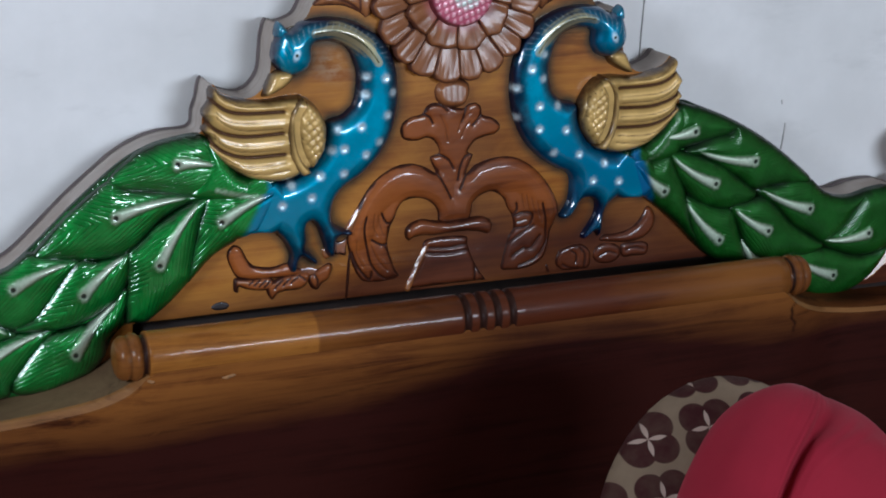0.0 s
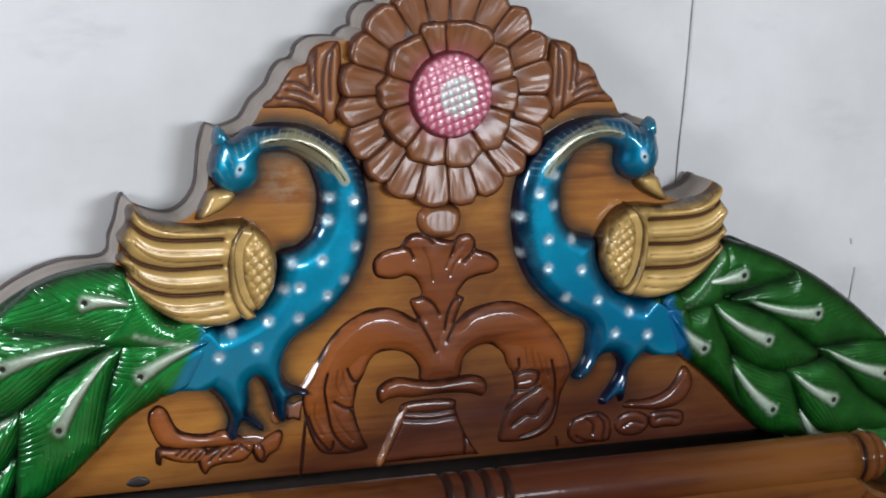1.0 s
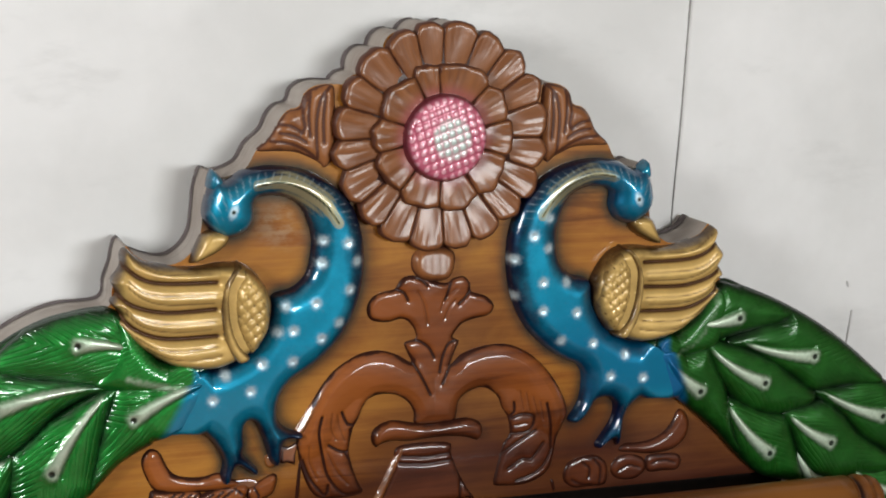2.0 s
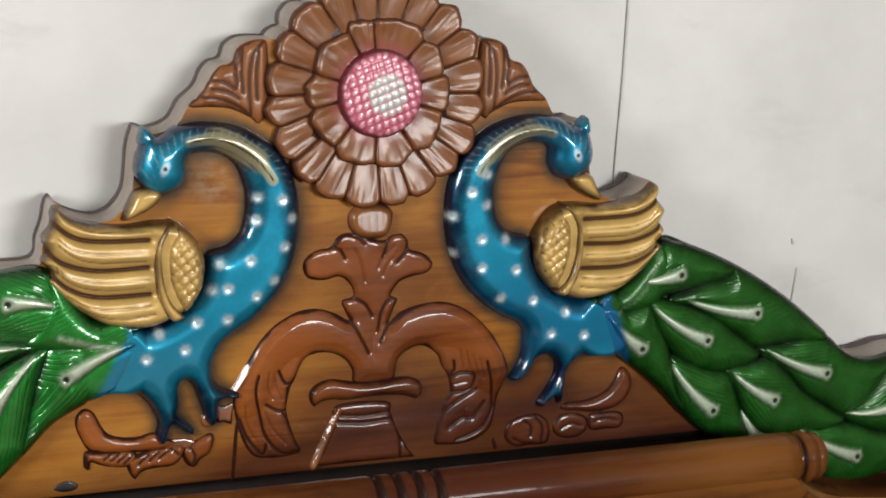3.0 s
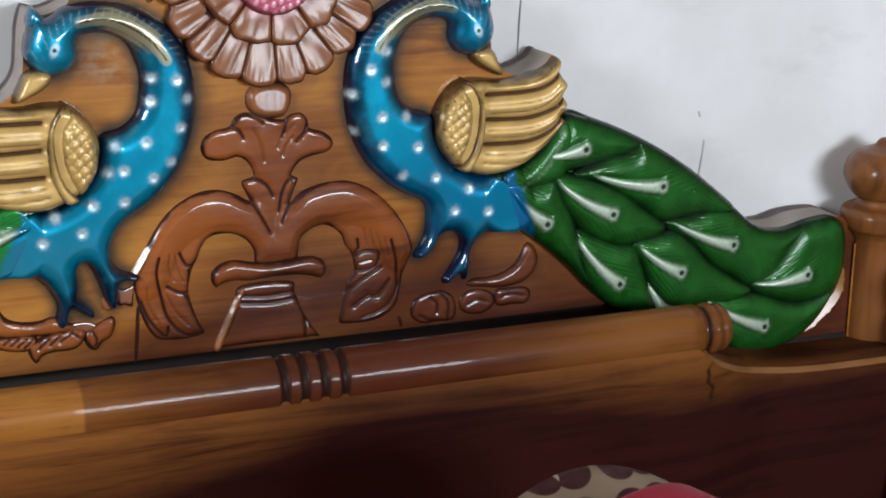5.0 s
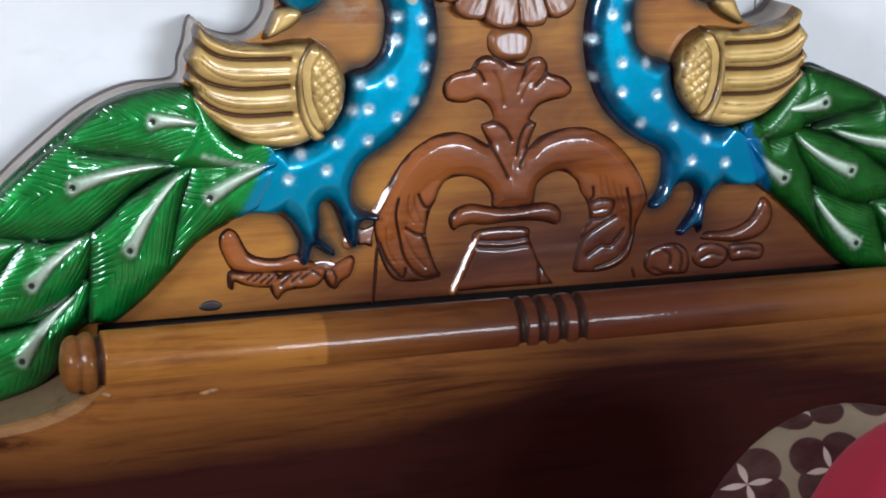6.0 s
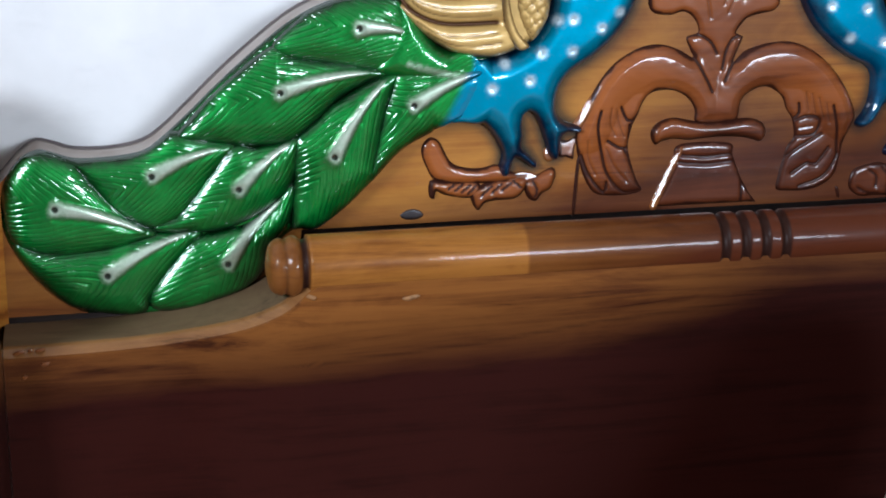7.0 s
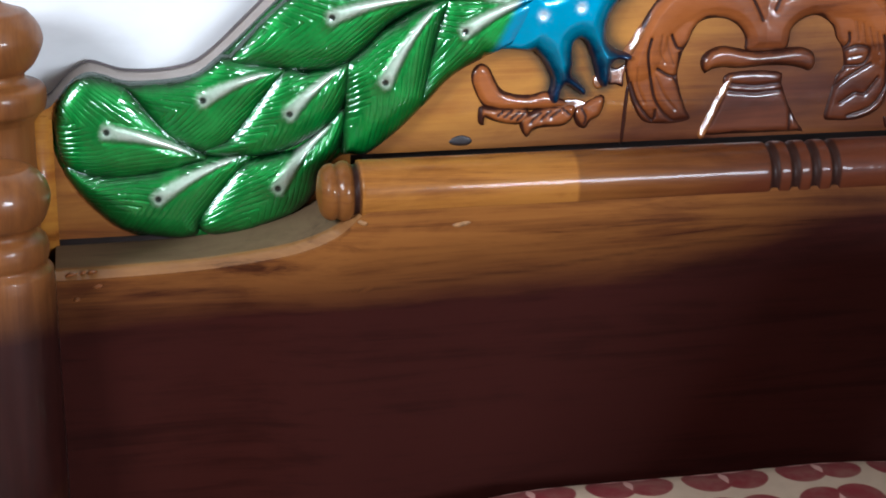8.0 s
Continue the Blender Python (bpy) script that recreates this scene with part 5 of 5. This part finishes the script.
def front_panel():
    """The broad front board with a hollowed upper edge at both ends, a ledge behind these and a slot behind the rail."""
    top = [(-748, -493), (-700, -493), (-621, -491), (-567, -486), (-517, -474), (-478, -456), (-455, -436)]
    tl = spline(top, 0.0035, False)
    tr = tl[::-1] * [-1, 1]
    tr[:, 0] += 0.030 + 0.022 * np.clip((tr[:, 0] - 0.455) / 0.28, 0, 1)
    upper = np.concatenate([tl, [(x, -0.425) for x in np.arange(-0.44, 0.475, 0.012)], tr])
    bm = bmesh.new()
    low = -0.95
    rows = []
    for p in upper:
        slot = 1.0 if -0.46 < p[0] < 0.49 else 0.0
        mid = min(1.0, max(0.0, (0.60 - abs(p[0] - 0.012)) / 0.14))
        mid = mid * mid * (3 - 2 * mid)
        front = -0.088 - 0.030 * mid
        back = 0.004 - 0.055 * slot
        col = [bm.verts.new((p[0], 0.004, p[1] - 0.20 * slot + ZD)), bm.verts.new((p[0], back - 0.001, p[1] - 0.20 * slot + ZD)), bm.verts.new((p[0], back - 0.002, p[1] + ZD)),
               bm.verts.new((p[0], front + (0.016 if p[0] < 0 else 0.046 if p[0] > 0.5 else 0.020), p[1] + ZD)), bm.verts.new((p[0], front + 0.007, p[1] - 0.002 + ZD)), bm.verts.new((p[0], front + 0.002, p[1] - 0.008 + ZD))]
        for k in range(1, 91):
            z = p[1] - 0.008 + (low - p[1] + 0.008) * (k / 90) ** 1.6
            drop = p[1] - z
            depth = front - 0.003 * math.sin(min(1.0, drop / 0.06) * math.pi / 2) + 0.030 * max(0.0, drop - 0.04) / 0.45
            col.append(bm.verts.new((p[0], depth, z + ZD)))
        rows.append(col)
    for a, b in zip(rows, rows[1:]):
        for k in range(len(a) - 1):
            fc = bm.faces.new((a[k], a[k + 1], b[k + 1], b[k]))
            if abs(a[0].co.x - 0.012) > 0.462:
                fc.material_index = (1 if a[0].co.x < 0 else 0) if k == 2 else (2 if a[0].co.x < 0 else 0) if k == 3 else 2 if k == 4 else 0
    bmesh.ops.recalc_face_normals(bm, faces=bm.faces)
    ob = part("front_panel", bm, M_PANEL, head, "broad varnished front board, darker towards the mattress")
    me = ob.data
    me.materials.append(M_LEDGE)
    me.materials.append(M_LIP)
    co = np.array([v.co for v in me.vertices])
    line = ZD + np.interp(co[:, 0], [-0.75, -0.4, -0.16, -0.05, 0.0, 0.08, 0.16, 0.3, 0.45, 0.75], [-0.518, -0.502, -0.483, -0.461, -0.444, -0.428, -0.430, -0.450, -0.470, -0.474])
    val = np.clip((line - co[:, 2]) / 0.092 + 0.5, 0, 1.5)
    seam = ZD + np.interp(co[:, 0], [-0.60, -0.418, -0.277, -0.154, 0.0, 0.25, 0.36, 0.50], [-0.525, -0.516, -0.506, -0.492, -0.481, -0.470, -0.468, -0.480])
    cut = np.exp(-((co[:, 2] - seam) / 0.0036) ** 2) * np.clip((co[:, 0] + 0.55) / 0.1, 0, 1) * np.clip((0.5 - co[:, 0]) / 0.1, 0, 1)
    for x0, low, high in ((0.494, 0.075, 0.55), (-0.470, 0.035, 0.35)):
        wander = x0 + 0.004 * np.sin((co[:, 2] - ZD) * 150) + 0.002 * np.sin((co[:, 2] - ZD) * 410)
        fade = np.clip((co[:, 2] - (ZD - 0.450 - low)) / 0.03, 0, 1)
        cut = np.maximum(cut, high / 0.38 * np.exp(-((co[:, 0] - wander) / 0.0042) ** 2) * fade)
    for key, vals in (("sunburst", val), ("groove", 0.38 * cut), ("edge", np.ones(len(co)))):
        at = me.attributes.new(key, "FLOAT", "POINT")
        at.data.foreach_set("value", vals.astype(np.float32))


front_panel()


# a dark knot at the foot of the board, and chips of pale filler below the rail
knot = spline([(-341, -403), (-336, -398), (-328, -396), (-320, -398), (-316, -403), (-322, -407), (-334, -407)], 0.002)
relief("knot", knot, 0.0006, 0.003, M_KNOT, head, 0.002, label="dark oval knot")
M_FILLER = plain("pale_filler", (0.24, 0.115, 0.038), 0.6, 0.35, 160, coat=0.1)
for cx, cz, w in ((-0.353, -0.4535, 0.010), (-0.452, -0.447, 0.005)):
    bm = bmesh.new()
    bmesh.ops.create_uvsphere(bm, u_segments=16, v_segments=10, radius=1.0)
    for v in bm.verts:
        v.co = Vector((cx + v.co.x * w, -0.1195 + v.co.y * 0.0018, ZD + cz + v.co.z * 0.0026 + 0.0010 * math.sin(2.4 * v.co.x + 90 * cx)))
    part("filler_chip", bm, M_FILLER, head, "small chip of pale filler")


# beads of varnish on the worn corner of the front board
for cx, cy, cz, w in ((-0.713, -0.0825, -0.4955, 0.0050), (-0.733, -0.0835, -0.4965, 0.0060), (-0.722, -0.0825, -0.4955, 0.0030), (-0.708, -0.0895, -0.508, 0.0045), (-0.729, -0.0905, -0.520, 0.0030)):
    bm = bmesh.new()
    bmesh.ops.create_uvsphere(bm, u_segments=14, v_segments=9, radius=1.0)
    for v in bm.verts:
        v.co = Vector((cx + v.co.x * w, cy + v.co.y * 0.0022, ZD + cz + v.co.z * 0.0022 + 0.20 * v.co.x * w))
    part("varnish_bead", bm, M_FACET, head, "small glossy bead of varnish")


def post(x, front=0.0):
    """A turned rear post with collar, neck, ball and button finial, and the stub post in front of it."""
    bm = bmesh.new()
    pr = [(0.0, 0.038)] + [(0.70 + 0.02 * k, 0.038) for k in range(15)] + smooth_profile([(0.996, 0.038), (1.004, 0.043), (1.010, 0.049), (1.026, 0.051), (1.034, 0.046), (1.037, 0.034), (1.044, 0.031), (1.052, 0.034)], 0.002)
    lathe(bm, pr, "z", 44)
    ob = part("rear_post", bm, M_POST, head, "turned varnished corner post")
    ob.location = (x, 0.0, -0.008)
    bm = bmesh.new()
    ball = smooth_profile([(1.046, 0.032), (1.053, 0.040), (1.067, 0.048), (1.080, 0.051), (1.093, 0.047), (1.103, 0.039), (1.106, 0.036), (1.109, 0.027), (1.114, 0.015), (1.118, 0.012), (1.122, 0.008), (1.1235, 0.002)], 0.0015)
    lathe(bm, ball, "z", 44)
    part("finial", bm, M_POST, ob, "round turned finial")
    bm = bmesh.new()
    pr = [(0.0, 0.050)] + [(0.70 + 0.014 * k, 0.050) for k in range(13)] + smooth_profile([(0.870, 0.049), (0.876, 0.044), (0.882, 0.046), (0.890, 0.047), (0.900, 0.045), (0.907, 0.037), (0.913, 0.038), (0.920, 0.045), (0.938, 0.051), (0.952, 0.049), (0.962, 0.043), (0.968, 0.036), (0.970, 0.030), (0.968, 0.012)], 0.0018)
    lathe(bm, pr, "z", 44)
    k = part("front_post", bm, M_POST, head, "short turned post with a flattened bulb")
    k.location = (x + front, -0.100, 0)


def stile(x0, x1, top):
    """A narrow upright moulding between the tail and its post."""
    bm = bmesh.new()
    box(bm, (x0, -0.007, ZD - 0.515), (x1, -0.0004, ZD + top), 0.003)
    part("stile", bm, M_BOARD, head, "narrow honey-coloured upright moulding")


stile(-0.772, -0.744, -0.358)
stile(0.772, 0.786, -0.366)
post(-0.798)
post(0.812, 0.030)
for ob in list(head.children_recursive):
    if ob.name.split(".")[0] in ("rear_post", "finial", "front_post"):
        zz = np.array([v.co.z for v in ob.data.vertices])
        at = ob.data.attributes.new("sunburst", "FLOAT", "POINT")
        at.data.foreach_set("value", np.clip((0.872 - zz) / 0.07, 0, 1).astype(np.float32))

# ------------------------------------------------------------ bed
bed = tagged(new("mattress"), "thick mattress under a red flower printed cotton sheet", "mattress")
BED_Z = 0.52


def soft_box(name, c, s, m, material, parent, puff=0.25, seg=26, uvscale=0.1, n_exp=4.0, wob=0.004, seed=1, label="", shift=(0.5, 0.5), twist=0.0):
    """A stuffed shape: a superellipsoid with seams and shallow dents."""
    bm = bmesh.new()
    uv = bm.loops.layers.uv.new("uv")
    nx, nz = seg * 2, seg
    grid = []
    for j in range(nz + 1):
        row = []
        b = math.pi * (j / nz - 0.5)
        for i in range(nx):
            a = 2 * math.pi * i / nx
            f = lambda w, e: math.copysign(abs(w) ** e, w)
            p = Vector((f(math.cos(b), puff * 2) * f(math.cos(a), 2 / n_exp), f(math.cos(b), puff * 2) * f(math.sin(a), 2 / n_exp), f(math.sin(b), 1.0)))
            q = Vector((p.x * s[0] / 2, p.y * s[1] / 2, p.z * s[2] / 2))
            q += Vector((0, 0, 1)) * wob * noise.noise(q * 9 + Vector((seed, 0, 0)))
            row.append(bm.verts.new(q))
        grid.append(row)
    for j in range(nz):
        for i in range(nx):
            vs = (grid[j][i], grid[j][(i + 1) % nx], grid[j + 1][(i + 1) % nx], grid[j + 1][i])
            fc = bm.faces.new(vs)
            for lp in fc.loops:
                u, w = lp.vert.co.x / uvscale, lp.vert.co.y / uvscale
                lp[uv].uv = (u * math.cos(twist) + w * math.sin(twist) + shift[0], w * math.cos(twist) - u * math.sin(twist) + shift[1])
    bmesh.ops.remove_doubles(bm, verts=bm.verts, dist=1e-5)
    bmesh.ops.recalc_face_normals(bm, faces=bm.faces)
    ob = part(name, bm, material, parent, label)
    ob.matrix_basis = Matrix.Translation(c) @ m
    return ob


bm = bmesh.new()
box(bm, (-0.74, -2.05, 0.30), (0.74, -0.10, BED_Z), 0.04)
uvl = bm.loops.layers.uv.new("uv")
for fc in bm.faces:
    for lp in fc.loops:
        lp[uvl].uv = (lp.vert.co.x / 0.104 + 0.15, lp.vert.co.y / 0.104 + 0.2)
part("sheet", bm, M_SHEET, bed)
bm = bmesh.new()
box(bm, (-0.76, -2.08, 0.0), (0.76, -0.098, 0.30), 0.01)
tagged(part("bed_base", bm, M_PANEL, None), "dark varnished wooden bed base on the floor", "bed base")
at = bpy.data.objects["bed_base"].data.attributes.new("edge", "FLOAT", "POINT")
at.data.foreach_set("value", np.ones(len(bpy.data.objects["bed_base"].data.vertices), np.float32))
at = bpy.data.objects["bed_base"].data.attributes.new("sunburst", "FLOAT", "POINT")
at.data.foreach_set("value", np.full(len(bpy.data.objects["bed_base"].data.vertices), 0.8, np.float32))

pillow = soft_box("pillow", (-0.08, -0.255, BED_Z + 0.035), (0.80, 0.27, 0.125), Matrix.Rotation(radians(6), 4, "X"), M_SHEET, None, uvscale=0.104)
tagged(pillow, "cream pillow printed with red flowers lying by the headboard", "pillow")


def facing(normal, spin):
    """A turn that points a cushion's flat face along normal, spun in its plane."""
    return Vector(normal).to_track_quat("Z", "Y").to_matrix().to_4x4() @ Matrix.Rotation(radians(spin), 4, "Z")


lean, seat, bloom = facing((-0.30, -0.85, 0.42), -20), Vector((0.146, -0.470, 0.763)), Vector((0.034, -0.535, 0.923))
TWIST, REPEAT = radians(31), 0.071
at_bloom = Matrix.Rotation(-TWIST, 4, "Z") @ lean.inverted() @ (bloom - seat)
cushion = soft_box("cushion", seat, (0.28, 0.37, 0.14), lean, M_PRINT, None, uvscale=REPEAT, shift=(0.5 - at_bloom.x / REPEAT, 0.5 - at_bloom.y / REPEAT), n_exp=2.1, seed=5, twist=TWIST)
tagged(cushion, "cream cushion printed with maroon flowers propped by the headboard", "cushion")


def red_cushion():
    """A plump cotton cushion: a rounded body drawn in along one deep crease with finer folds beside it."""
    bm = bmesh.new()
    grid = []
    nz, nx = 110, 200
    for j in range(nz + 1):
        b = math.pi * (j / nz - 0.5)
        row = []
        for i in range(nx):
            a = 2 * math.pi * i / nx
            c = math.copysign(abs(math.cos(b)) ** 0.8, math.cos(b))
            p = Vector((c * math.cos(a), c * math.sin(a), math.sin(b)))
            arc = math.hypot(p.x - 0.74, p.z - 0.25) - 0.98
            w = max(0.0, -p.y + 0.15)
            crease = 0.22 * math.exp(-(arc / (0.035 if arc > 0 else 0.09)) ** 2) + 0.06 * min(1.0, max(0.0, -arc / 0.1)) + 0.030 * math.exp(-((arc - 0.10) / 0.018) ** 2) + 0.022 * math.exp(-((arc - 0.15 - 0.05 * p.x) / 0.016) ** 2) + 0.016 * math.exp(-((arc - 0.21 - 0.08 * p.x) / 0.018) ** 2) + 0.03 * math.exp(-((arc + 0.16) / 0.022) ** 2) + 0.02 * math.exp(-((arc + 0.25) / 0.02) ** 2)
            k = 1 - crease * w + 0.03 * noise.noise(p * 2.2)
            row.append(bm.verts.new((p.x * (0.098 if p.x < 0 else 0.175) * k, p.y * 0.10 * k, p.z * (0.150 if p.z > 0 else 0.36) * k)))
        grid.append(row)
    for j in range(nz):
        for i in range(nx):
            bm.faces.new((grid[j][i], grid[j][(i + 1) % nx], grid[j + 1][(i + 1) % nx], grid[j + 1][i]))
    bmesh.ops.remove_doubles(bm, verts=bm.verts, dist=1e-5)
    bmesh.ops.recalc_face_normals(bm, faces=bm.faces)
    ob = part("red_cushion", bm, M_RED, None)
    ob.matrix_basis = Matrix.Translation((0.118, -0.615, 0.846)) @ Matrix.Rotation(radians(-18), 4, "Z") @ Matrix.Rotation(radians(-12), 4, "X") @ Matrix.Rotation(radians(20), 4, "Y")
    return tagged(ob, "plump crimson cotton cushion with soft creases, on the bed", "cushion")


red_cushion()
